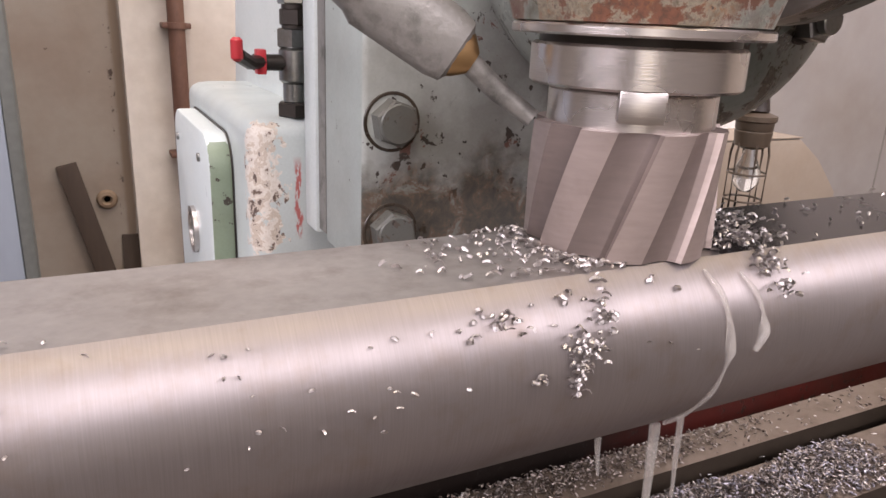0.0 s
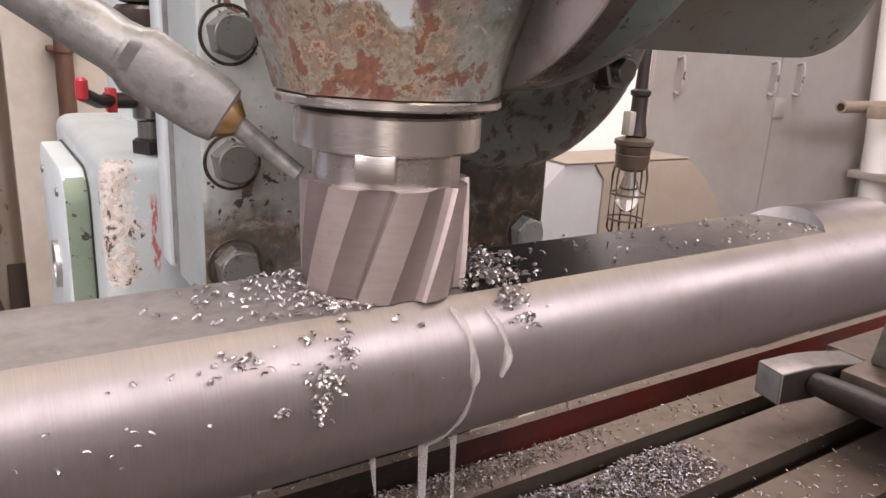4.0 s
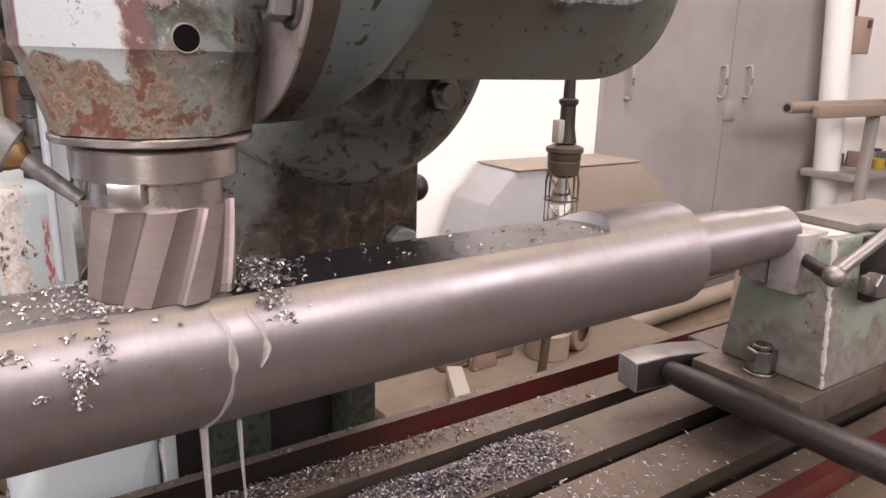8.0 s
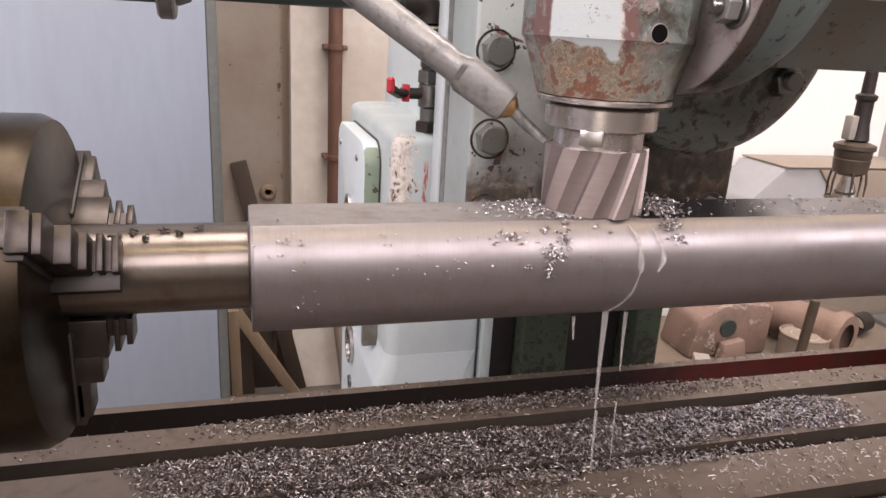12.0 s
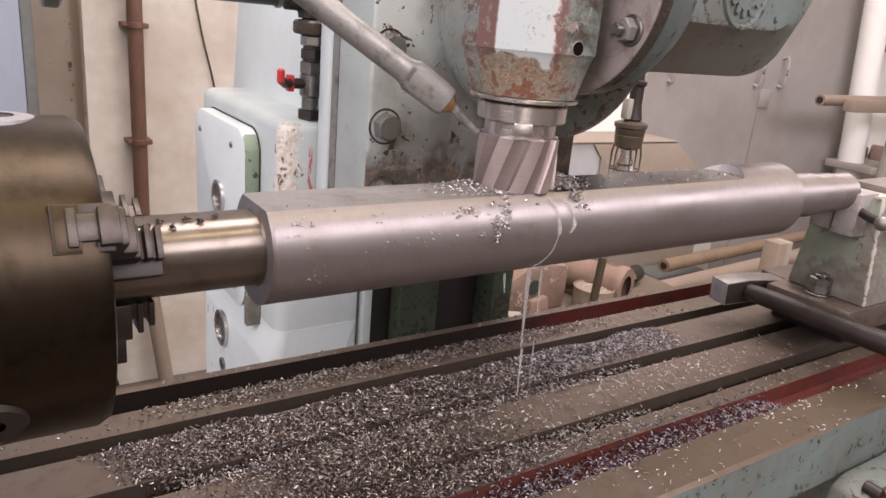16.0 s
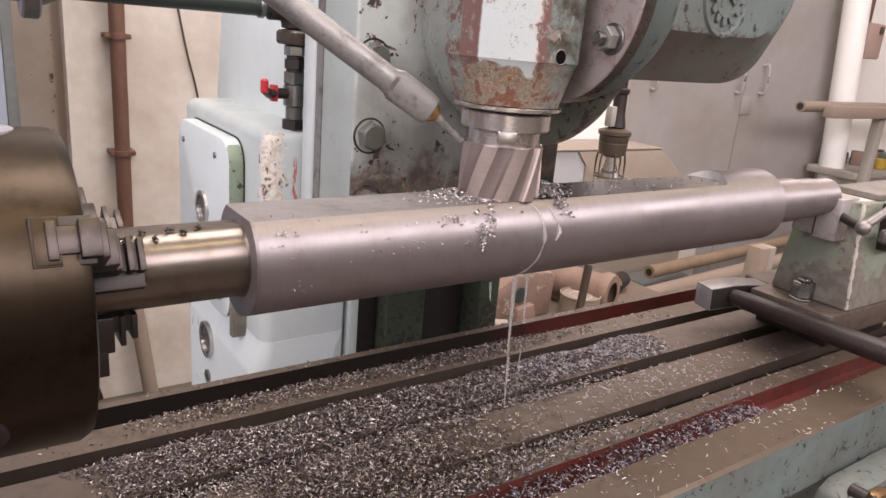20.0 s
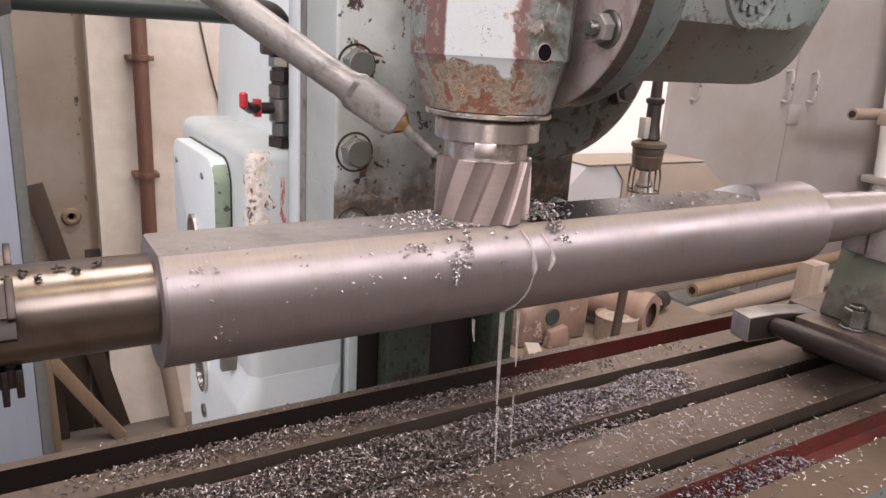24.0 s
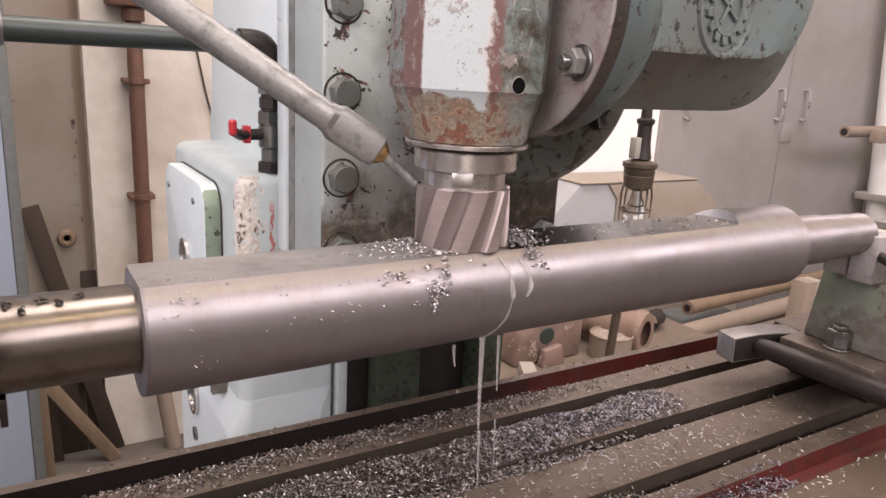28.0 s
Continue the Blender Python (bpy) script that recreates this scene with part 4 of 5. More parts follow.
for a in (-125, 55):
    key = box(-0.0065, 0.0065, 0.024, 0.0322, 1.1565, 1.1655, 0.0006)
    part("drive_key", shift(key, Matrix.Translation((HX, HY, 0)) @ Matrix.Rotation(radians(a - 90), 4, "Z")), M["ground"], spindle, "bright square drive key")
cutter = thing("shell_mill", (HX, HY, 1.1125), "helical shell end mill cutting the shaft", "milling cutter")
part("arbor_neck", lathe([(0.015, 1.1525), (0.0262, 1.1525), (0.0262, 1.1633), (0.0255, 1.164), (0.015, 1.164)], "z", (HX, HY, 0), 56), M["ground"], cutter, "ground arbor collar")


def mill_body(r, teeth_n, z0, z1, twist, layers=14):
    """A cutter body with helical teeth: land, face, flute."""
    prof = [(0.0, r), (0.22, r * 0.998), (0.46, r * 0.972), (0.58, r * 0.92), (0.75, r * 0.87), (0.9, r * 0.88), (0.975, r * 0.94)]
    out = bmesh.new()
    rr = []
    for i in range(layers + 1):
        z = z0 + (z1 - z0) * i / layers
        ring = []
        for k in range(teeth_n):
            for p, q in prof:
                a = 2 * math.pi * (k + p) / teeth_n + twist * i / layers
                ring.append(out.verts.new((HX + q * math.cos(a), HY + q * math.sin(a), z)))
        rr.append(ring)
    m = len(rr[0])
    for a, b in zip(rr, rr[1:]):
        for k in range(m):
            f = out.faces.new((a[k], a[(k + 1) % m], b[(k + 1) % m], b[k]))
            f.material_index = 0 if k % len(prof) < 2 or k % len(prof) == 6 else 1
    out.faces.new(rr[0][::-1]), out.faces.new(rr[-1])
    return out


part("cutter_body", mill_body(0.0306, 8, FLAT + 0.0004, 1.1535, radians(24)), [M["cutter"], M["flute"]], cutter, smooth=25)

# ---- the shaft ----
SXL, SXR, KX, RUN = 0.1165, 0.6545, 0.548, 0.0306
shaft = thing("steel_shaft", (0.39, SY, SZ), "turned steel shaft with a flat being milled along its top", "shaft")


def shaft_body(n1=150, n2=40):
    """The thick length of the shaft: round, but flat on top as far as the round run-out of the cutter."""
    th = math.asin((FLAT - SZ) / SR)
    half = SR * math.cos(th)
    side = KX + math.sqrt(RUN ** 2 - half ** 2)
    top = [th + (math.pi - 2 * th) * k / 28 for k in range(29)]
    angles = top + [math.pi - th + (math.pi + 2 * th) * k / 96 for k in range(1, 96)]
    out = bmesh.new()
    rr = [[] for _ in range(n1 + n2 + 4)]
    for k, a in enumerate(angles):
        y, z = SR * math.cos(a), SR * math.sin(a)
        on_top = k < len(top)
        reach = KX + math.sqrt(RUN ** 2 - y ** 2) if on_top else side
        flat = FLAT - SZ if on_top else z
        cut_ = 1 - 0.0012 / SR
        rr[0].append(out.verts.new((SXL, SY + y * cut_, SZ + min(flat, z * cut_))))
        for i in range(n1 + 1):
            rr[1 + i].append(out.verts.new((SXL + 0.0015 + (reach - SXL - 0.0015) * i / n1, SY + y, SZ + flat)))
        for i in range(n2 + 1):
            rr[n1 + 2 + i].append(out.verts.new((reach + 0.00005 + (SXR - 0.0015 - reach) * i / n2, SY + y, SZ + z)))
        rr[-1].append(out.verts.new((SXR, SY + y * cut_, SZ + z * cut_)))
    n = len(angles)
    for i, (a, b) in enumerate(zip(rr, rr[1:])):
        for k in range(n):
            f = out.faces.new((a[k], a[(k + 1) % n], b[(k + 1) % n], b[k]))
            if k < len(top) - 1:
                f.material_index = 1 if i <= n1 else 2 if i == n1 + 1 else 0
    out.faces.new(rr[0][::-1]), out.faces.new(rr[-1])
    bmesh.ops.recalc_face_normals(out, faces=out.faces)
    return out


# the run-out wall is painted bright, as if lit
part("body", shaft_body(), [M["shaft"], M["flat"], M["worn"]], shaft, smooth=25)
part("chuck_journal", lathe([(0.022, 0.02), (0.0234, 0.021), (0.0234, SXL - 0.0012), (0.0246, SXL)], "x", (0, SY, SZ), 72), M["journal"], shaft, "brownish turned journal")
part("tail_journal", lathe([(0.0232, SXR), (0.0232, 0.721), (0.0215, 0.722), (0.0215, 0.758), (0.0205, 0.7595)], "x", (0, SY, SZ), 72), M["shaft"], shaft)

# ---- chuck and dividing head ----
CY, CZ, CR = 0.2371, 1.082, 0.0835
chuck = thing("three_jaw_chuck", (-0.02, CY, CZ), "oily dark three-jaw lathe chuck gripping the shaft", "chuck")
part("body", lathe([(0.03, -0.075), (CR - 0.002, -0.075), (CR, -0.073), (CR, 0.019), (CR - 0.003, 0.0245), (CR - 0.01, 0.0262), (0.03, 0.0262)], "x", (0, CY, CZ), 96), M["chuck"], chuck)
part("back_flange", lathe([(0.03, -0.095), (0.068, -0.095), (0.068, -0.075), (0.03, -0.075)], "x", (0, CY, CZ), 64), M["darkiron"], chuck)
part("square_socket", lathe([(0.008, -0.0006), (0.0135, -0.0006), (0.0165, -0.0012), (0.017, -0.004)], "z", (-0.012, CY, CZ + CR + 0.0015), 28, caps=False), M["hammerface"], chuck, "pinion key socket")
part("socket_core", rod(0.009, -0.006, -0.001, "z", (-0.012, CY, CZ + CR + 0.0015)), M["darkiron"], chuck)
part("ring_bolt", shift(lathe([(0.006, 0.0), (0.0145, 0.0), (0.016, -0.002), (0.016, -0.004)], "z", (0, 0, 0), 28, caps=False), Matrix.Translation((-0.028, CY, CZ)) @ Matrix.Rotation(radians(122), 4, "X") @ Matrix.Translation((0, 0, CR + 0.0015))), M["darkiron"], chuck, "dark pinion socket")
for ja in (150, 270, 30):
    jb = join(box(0.0, 0.02, -0.009, 0.009, 0.058, 0.08, 0.001), box(0.0, 0.027, -0.009, 0.009, 0.044, 0.06, 0.001), box(0.0, RUN, -0.009, 0.009, 0.0245, 0.046, 0.001),
              box(0.0335, 0.0365, -0.009, 0.009, 0.0245, 0.0425, 0.0005), box(0.0395, 0.0428, -0.009, 0.009, 0.0245, 0.039, 0.0005), box(0.03, 0.042, -0.0075, 0.0075, 0.0245, 0.034))
    rot = Matrix.Translation((0.0135, SY, SZ)) @ Matrix.Rotation(radians(ja), 4, "X") @ Matrix(((1, 0, 0, 0), (0, 0, 1, 0), (0, -1, 0, 0), (0, 0, 0, 1)))
    jaw = part("jaw", shift(jb, rot), M["jaw"], chuck, "stepped hardened jaw")
    # guide and base in dark iron: the shadow under the jaw as colour
    part("jaw_guide", shift(box(-0.002, 0.014, -0.0115, 0.0115, 0.03, 0.0805, 0.0008), rot), M["darkiron"], jaw)
    bar = join(box(-0.0055, -0.0012, -0.009, 0.009, 0.06, 0.0838, 0.0006), box(-0.002, 0.008, -0.0065, 0.0065, 0.06, 0.0825, 0.0006), box(0.0075, 0.0165, -0.009, 0.009, 0.06, 0.0845, 0.0006))
    part("jaw_bar", shift(bar, rot), M["jaw"], jaw)
    if ja == 150:
        part("jaw_base", shift(box(0.012, 0.0425, -0.0165, 0.0, 0.0245, 0.0315, 0.0006), rot), M["darkiron"], jaw)
    part("slot_floor", shift(box(-0.0105, 0.0, -0.0108, 0.0108, 0.06, 0.0821, 0.0003), rot), M["chuck"], jaw)
    # dark frame round the slot floor, painted for the recess's shade
    part("jaw_slot", shift(box(-0.0115, 0.0, -0.0115, 0.0115, 0.06, 0.0818, 0.0004), rot), M["slot"], jaw)
divider = thing("dividing_head", (-0.2, CY, 0.9), "dark oily dividing head on the table", "dividing head")
part("body", box(-0.33, -0.098, 0.15, 0.325, 0.9, 1.16, 0.02, 3), M["arm"], divider)
part("spindle", rod(0.055, -0.1, -0.093, "x", (0, CY, CZ)), M["darkiron"], divider)
part("base_plate", box(-0.35, -0.08, 0.13, 0.345, 0.9005, 0.93, 0.004), M["arm"], divider)

# ---- tailstock ----
tail = thing("tailstock", (0.87, 0.245, 0.9), "green painted tailstock with a steel clamp block and bolted foot", "tailstock")
part("foot", prism([(0.775, 0.187), (1.0, 0.187), (1.0, 0.325), (0.815, 0.325), (0.815, 0.29), (0.772, 0.288)], 0.932, 0.961, "z", 0.002), M["foot"], tail, "flat machined foot plate")
part("pedestal", box(0.835, 0.98, 0.215, 0.31, 0.9005, 0.932, 0.002), M["darkiron"], tail)
part("body", prism([(0.188, 0.961), (0.284, 0.961), (0.268, 1.086), (0.198, 1.086)], 0.806, 0.96, "x", 0.0035), M["tail"], tail)
part("top_plate", prism([(0.84, 0.2), (0.842, 0.254), (0.98, 0.256), (0.98, 0.21), (0.93, 0.178), (0.885, 0.185), (0.86, 0.2)], 1.0865, 1.0935, "z", 0.001), M["topplate"], tail, "flat steel top plate")
part("clamp_block", box(0.787, 0.8195, 0.2392, 0.264, 1.042, 1.0885, 0.001), M["clamp"], tail, "steel clamp half")
part("clamp_block", box(0.783, 0.8195, 0.211, 0.2358, 1.0405, 1.0885, 0.001), M["clamp"], tail, "steel clamp half")
part("centre", lathe([(0.0205, 0.7595), (0.0205, 0.79), (0.018, 0.792)], "x", (0, SY, SZ), 40), M["shaft"], tail)
fn = part("foot_nut", hexa(0.0215, 0.964, 0.983, "z", (0.797, 0.238, 0), 8), M["bolt"], tail, "hexagon clamping nut")
part("foot_washer", rod(0.0135, 0.9611, 0.964, "z", (0.797, 0.238, 0)), M["bolt"], tail)
part("stud", rod(0.008, 0.983, 0.987, "z", (0.797, 0.238, 0)), M["bolt"], tail)
handle = part("clamp_handle", tube([(0.792, 0.214, 1.069), (0.783, 0.198, 1.067), (0.775, 0.18, 1.066)], 0.005), M["darkiron"], tail)
part("handle_ball", lathe([(0.0082 * math.sin(radians(a)) + 1e-5, -0.0082 * math.cos(radians(a))) for a in range(0, 181, 15)], "z", (0.775, 0.18, 1.066), 24), M["hammer"], handle)
part("handle_arm", tube([(0.778, 0.18, 1.068), (0.852, 0.178, 1.094)], 0.0048), M["hammer"], handle)
part("pivot", tube([(0.775, 0.18, 1.066), (0.84, 0.205, 1.066)], 0.0055), M["hammer"], handle)

part("lug", box(0.848, 0.9, 0.183, 0.2, 1.03, 1.084, 0.003), M["darkiron"], tail, "dark slotted lug")
part("lug_slot", box(0.866, 0.874, 0.1815, 0.186, 1.035, 1.0845), M["void"], tail)
part("wing_nut", join(hexa(0.018, 0.0, 0.012, "y", (0.838, 0.172, 1.05), 10), box(0.818, 0.832, 0.174, 0.182, 1.046, 1.06, 0.002), box(0.844, 0.858, 0.174, 0.182, 1.038, 1.052, 0.002)), M["hammer"], tail, "greasy wing nut")
part("cross_bar", tube([(0.86, 0.176, 1.052), (0.9, 0.17, 1.058)], 0.006, 12), M["hammer"], tail)

# ---- hammer on the table ----
hammer = thing("hammer", (0.765, 0.29, 0.96), "steel hammer with a dark greasy handle lying by the tailstock foot", "hammer")
hm = Matrix.Translation((0.768, 0.311, 0.9475)) @ Matrix.Rotation(radians(-4), 4, "Y") @ Matrix.Rotation(radians(-13), 4, "Z")
hd = prism([(-0.043, -0.0145), (-0.043, 0.0145), (-0.01, 0.0155), (0.012, 0.014), (0.05, 0.0085), (0.053, 0.003), (0.012, -0.0145)], -0.0135, 0.0135, "y", 0.0016)
hd.normal_update()
# front side in dark iron for its shade and grease; end face and edges paler
for f in hd.faces:
    f.material_index = 2 if f.calc_area() < 1.2e-4 and max(map(abs, f.normal)) < 0.93 else 1 if f.normal.x < -0.9 else 3 if f.normal.y < -0.9 else 0
part("hammer_head", shift(hd, hm), [M["hammer"], M["hammerface"], M["topplate"], M["darkiron"]], hammer)
part("handle", tube([(0.757, 0.3, 0.9475), (0.757, 0.28, 0.9475), (0.757, 0.15, 0.949), (0.757, -0.02, 0.951)], 0.012, 18, [0.0095, 0.011, 0.0125, 0.0135], squash=[(1, 1)] * 4), M["handle"], hammer, "dark wooden handle")

# ---- coolant nozzle ----
nozzle = thing("coolant_nozzle", (0.26, 0.298, 1.185), "bent dull-grey metal coolant tube with flattened brass-tipped nozzle", "coolant nozzle")
NS, ND = Vector((0.2496, 0.2746, 1.1861)), Vector((0.7635, -0.3556, -0.5392)).normalized()
part("tube", tube([NS - ND * 0.5, NS - ND * 0.3, NS - ND * 0.15, NS - ND * 0.022, NS - ND * 0.012], 0.0094, 22, [0.0094, 0.0093, 0.0094, 0.0095, 0.0093]), M["lead"], nozzle)
part("flat_end", tube([NS - ND * 0.015, NS - ND * 0.0105, NS - ND * 0.007, NS + ND * 0.02, NS + ND * 0.025, NS + ND * 0.0265], 0.0094, 22, squash=[(1, 1), (0.95, 1.08), (0.68, 1.3), (0.6, 1.24), (0.55, 1.12), (0.42, 0.8)]), M["lead"], nozzle, "flattened tube end", smooth=24)
part("brass_collar", tube([NS + ND * 0.024, NS + ND * 0.0275, NS + ND * 0.031], 0.0045, 12, [0.0058, 0.0056, 0.004], squash=[(0.8, 1.6), (0.85, 1.3), (1, 1)]), M["brass"], nozzle, "dirty brass collar")
part("tip", tube([NS + ND * 0.028, (0.2815, 0.262, 1.1615), (0.2915, 0.255, 1.153)], 0.0036, 14, [0.0038, 0.0036, 0.003]), M["lead"], nozzle)


# ---- behind the machine, left ----
panel = thing("leaning_panel", (-0.3, 1.25, 0), "pale blue painted steel cabinet panel standing behind the machine", "panel")
part("sheet", box(-0.85, 0.066, 1.22, 1.25, 0.0, 2.1, 0.002), M["panel"], panel)
part("edge_strip", box(0.066, 0.084, 1.222, 1.262, 0.0, 2.1, 0.003), M["darkedge"], panel, "dull dark edge strip")
wallpipe = thing("wall_pipe", (0.4, 2.07, 0), "rust-brown painted water pipe clamped to the wall", "pipe")
part("pipe_run", tube([(0.402, 2.07, 0.44), (0.402, 2.07, 3.4)], 0.021, 20), M["rustpipe"], wallpipe)
part("leaning_stub", tube([(0.455, 2.05, 0.0), (0.43, 2.06, 0.22), (0.404, 2.069, 0.45)], 0.023, 20), M["tan"], wallpipe, "dusty tan lower length leaning aside")
for z in (1.139, 0.81, 1.47):
    part("pipe_clamp", join(box(0.367, 0.437, 2.058, 2.119, z - 0.007, z + 0.007, 0.003), rod(0.0255, z - 0.008, z + 0.008, "z", (0.402, 2.07, 0))), M["rustpipe"], wallpipe)
solid("wall_anchor", lathe([(0.008, 0), (0.014, -0.012), (0.022, -0.01), (0.027, 0)], "y", (0.205, 2.168, 0.678), 24), M["wood"], "old plastered anchor in the wall", "wall anchor")
# the two widest dark boards are added to fill a deeply shaded gap
for x, y, w, h, lean, mat in ((0.295, 2.12, 0.05, 0.8, -13, "darkwood"), (0.25, 2.145, 0.055, 0.575, 1, "darkwood"), (0.165, 2.15, 0.1, 0.4, 0, "darkwood"), (0.105, 2.11, 0.085, 0.37, -2, "darkwood"), (0.1, 1.6, 0.026, 0.5, -1, "wood"), (0.285, 2.05, 0.035, 0.46, -31, "wood")):
    b = box(-w / 2, w / 2, -0.012, 0.012, 0, h, 0.002)
    shift(b, Matrix.Translation((x, y, 0.0)) @ Matrix.Rotation(radians(-3), 4, "X") @ Matrix.Rotation(radians(lean), 4, "Y"))
    solid("plank", b, M[mat], "dark old board leaning against the wall" if mat == "darkwood" else "pale brown batten leaning against the wall", "plank", "boards against the wall")
solid("hanging_cable", tube(smooth_path([(0.51, 2.114, 1.7), (0.565, 2.114, 1.32), (0.6, 2.114, 1.12), (0.64, 2.114, 0.93), (0.66, 2.114, 0.6)], 5), 0.003, 8), M["bakelite"], "thin dark cable hanging on the wall", "cable")
part("pipe_valve", join(box(0.335, 0.44, 2.02, 2.118, 1.335, 1.43, 0.01), rod(0.03, 1.30, 1.335, "z", (0.402, 2.07, 0))), M["rustpipe"], wallpipe, "brown box on the pipe")

# ---- behind the machine, right ----
door = structure("door_1", box(2.56, 4.32, Y1 - 0.02, Y1 + 0.06, 0.0, 2.5, 0.004), M["door"], "grey painted double steel door with pull handles")
part("seam", box(3.421, 3.429, Y1 - 0.024, Y1 - 0.018, 0.0, 2.5), M["darkwall"], door)
for x in (2.7, 3.355, 3.56):
    part("door_handle", tube(smooth_path([(x, Y1 - 0.02, 1.055), (x, Y1 - 0.055, 1.06), (x, Y1 - 0.055, 1.19), (x, Y1 - 0.02, 1.195)], 5), 0.0075, 10), M["door"], door)
part("latch", box(3.415, 3.505, Y1 - 0.03, Y1 - 0.018, 0.94, 1.035, 0.004), M["door"], door)
lamp = thing("hand_lamp", (1.36, 1.07, 1.02), "hanging inspection lamp with a brown bakelite cap and wire cage", "lamp")
LX, LY_, LZ = 1.37, 1.08, 1.02
part("cap", lathe([(0.012, 0.012), (0.025, 0.012), (0.041, 0.006), (0.0415, -0.003), (0.037, -0.007), (0.0365, -0.021), (0.035, -0.023), (0.0365, -0.025), (0.034, -0.053), (0.02, -0.06)], "z", (LX, LY_, LZ), 36), M["bakelite"], lamp)
part("grip", lathe([(0.016, 0.01), (0.023, 0.016), (0.017, 0.05), (0.0165, 0.095), (0.021, 0.1), (0.0215, 0.108), (0.013, 0.112), (0.012, 0.16), (0.0135, 0.25)], "z", (LX + 0.002, LY_, LZ), 24), M["handle"], lamp)
part("switch", box(LX - 0.032, LX - 0.014, LY_ - 0.011, LY_ + 0.011, LZ + 0.016, LZ + 0.066, 0.003), M["greybox"], lamp, "grey switch body")
part("cord", tube([(LX, LY_, LZ + 0.24), (LX + 0.01, LY_, LZ + 0.8), (LX + 0.02, LY_, 4.4)], 0.006, 10), M["bakelite"], lamp)
for k in range(6):
    a = 2 * math.pi * k / 6
    c, s = math.cos(a), math.sin(a)
    part("cage_wire", tube([(LX + 0.033 * c, LY_ + 0.033 * s, LZ - 0.048), (LX + 0.037 * c, LY_ + 0.037 * s, LZ - 0.072), (LX + 0.037 * c, LY_ + 0.037 * s, LZ - 0.19), (LX + 0.02 * c, LY_ + 0.02 * s, LZ - 0.215)], 0.0025, 8), M["bakelite"], lamp)
for z in (-0.11, -0.165):
    part("cage_ring", tube([(LX + 0.037 * math.cos(radians(a)), LY_ + 0.037 * math.sin(radians(a)), LZ + z) for a in range(0, 361, 15)], 0.0022, 8), M["bakelite"], lamp)
glass, gnt, gb = material("clear_lamp_glass")
gb.inputs["Transmission Weight"].default_value, gb.inputs["Roughness"].default_value = 1.0, 0.02
part("bulb", lathe([(0.012, -0.06), (0.014, -0.075), (0.027, -0.11), (0.026, -0.13), (0.012, -0.148), (1e-5, -0.15)], "z", (LX, LY_, LZ), 28), glass, lamp)
hood = thing("hooded_machine", (2.4, 1.7, 0), "dusty grey sheet-metal machine hood with a tan top", "machine")
part("hood_body", prism([(1.72, 0.0), (2.8, 0.0), (2.8, 0.6), (2.67, 0.735), (2.545, 0.818), (1.905, 0.822), (1.785, 0.71), (1.72, 0.55)], 1.86, 2.08, "y", 0.006), M["hood"], hood)
part("front_cover", prism([(2.09, 0.1), (2.79, 0.1), (2.79, 0.6), (2.662, 0.732), (2.54, 0.814), (2.04, 0.817), (2.09, 0.76)], 1.85, 1.8595, "y", 0.002), M["hoodtan"], hood, "dusty tan front cover")
part("hood_top", prism([(1.9, 0.8225), (2.55, 0.8185), (2.55, 0.8235), (1.9, 0.828)], 1.85, 2.09, "y", 0.002), M["hoodtan"], hood, "tan dusty top sheet")
post = thing("white_post", (4.25, 2.0, 0), "white painted round post with a junction box", "post")
part("shaft", tube([(4.355, 1.98, 0), (3.8, 1.98, 3.5)], 0.068, 32), M["whitewall"], post)
part("conduit", tube([(4.44, 2.06, 0), (4.4, 2.06, 3.5)], 0.018, 10), M["rustpipe"], post)
jb = part("junction_box", box(4.36, 4.53, 2.0, 2.1, 1.28, 1.475, 0.01), M["boxpink"], post, "pale reddish junction box")
part("gland", box(4.46, 4.49, 1.985, 2.0, 1.42, 1.46, 0.004), M["bakelite"], jb)
rack = thing("timber_rack", (4.6, 1.85, 0), "rough timber rack with a pipe and scrap shelf", "rack")
part("cross_pipe", tube([(3.46, 1.8, 1.022), (5.6, 1.78, 1.03)], 0.027, 18), M["tan"], rack)
# solid plug; its dark colour holds the shade of the hollow end
part("pipe_bore", tube([(3.457, 1.8, 1.022), (3.5, 1.799, 1.022)], 0.017, 14), M["darkiron"], rack, "dark open end")
part("beam", box(3.62, 5.6, 1.71, 1.77, 0.975, 1.035, 0.006), M["tan"], rack)
for x in (4.2, 5.1):
    part("upright", box(x, x + 0.055, 1.75, 1.8, 0.0, 0.975, 0.006), M["greybox"], rack)
part("peg", box(4.3, 4.36, 1.72, 1.76, 1.035, 1.1, 0.004), M["greybox"], rack)
part("shelf", box(4.16, 5.6, 1.8, 2.08, 0.62, 0.66, 0.006), M["greybox"], rack)
for k in range(9):
    x, y = 4.3 + 0.075 * k, 1.98 + 0.03 * (k % 3)
    solid("scrap_piece", shift(box(-0.03, 0.035, -0.03, 0.03, 0, 0.05 + 0.012 * (k % 4), 0.008), Matrix.Translation((x, y, 0.66)) @ Matrix.Rotation(0.7 * k, 4, "Z")), M[("clay", "darkiron", "bakelite")[k % 3]], "rusty scrap piece on the rack shelf", "scrap", "scrap on the shelf")

solid("yellow_tin", lathe([(0.03, 0.0), (0.034, 0.003), (0.034, 0.055), (0.03, 0.06), (0.012, 0.062)], "z", (4.56, 1.86, 0.66), 24), M["yellow"], "small yellow tin on the rack shelf", "tin")
solid("teal_box", box(4.72, 4.92, 1.83, 1.95, 0.66, 0.74, 0.006), M["arm"], "dull teal metal box on the rack shelf", "box")

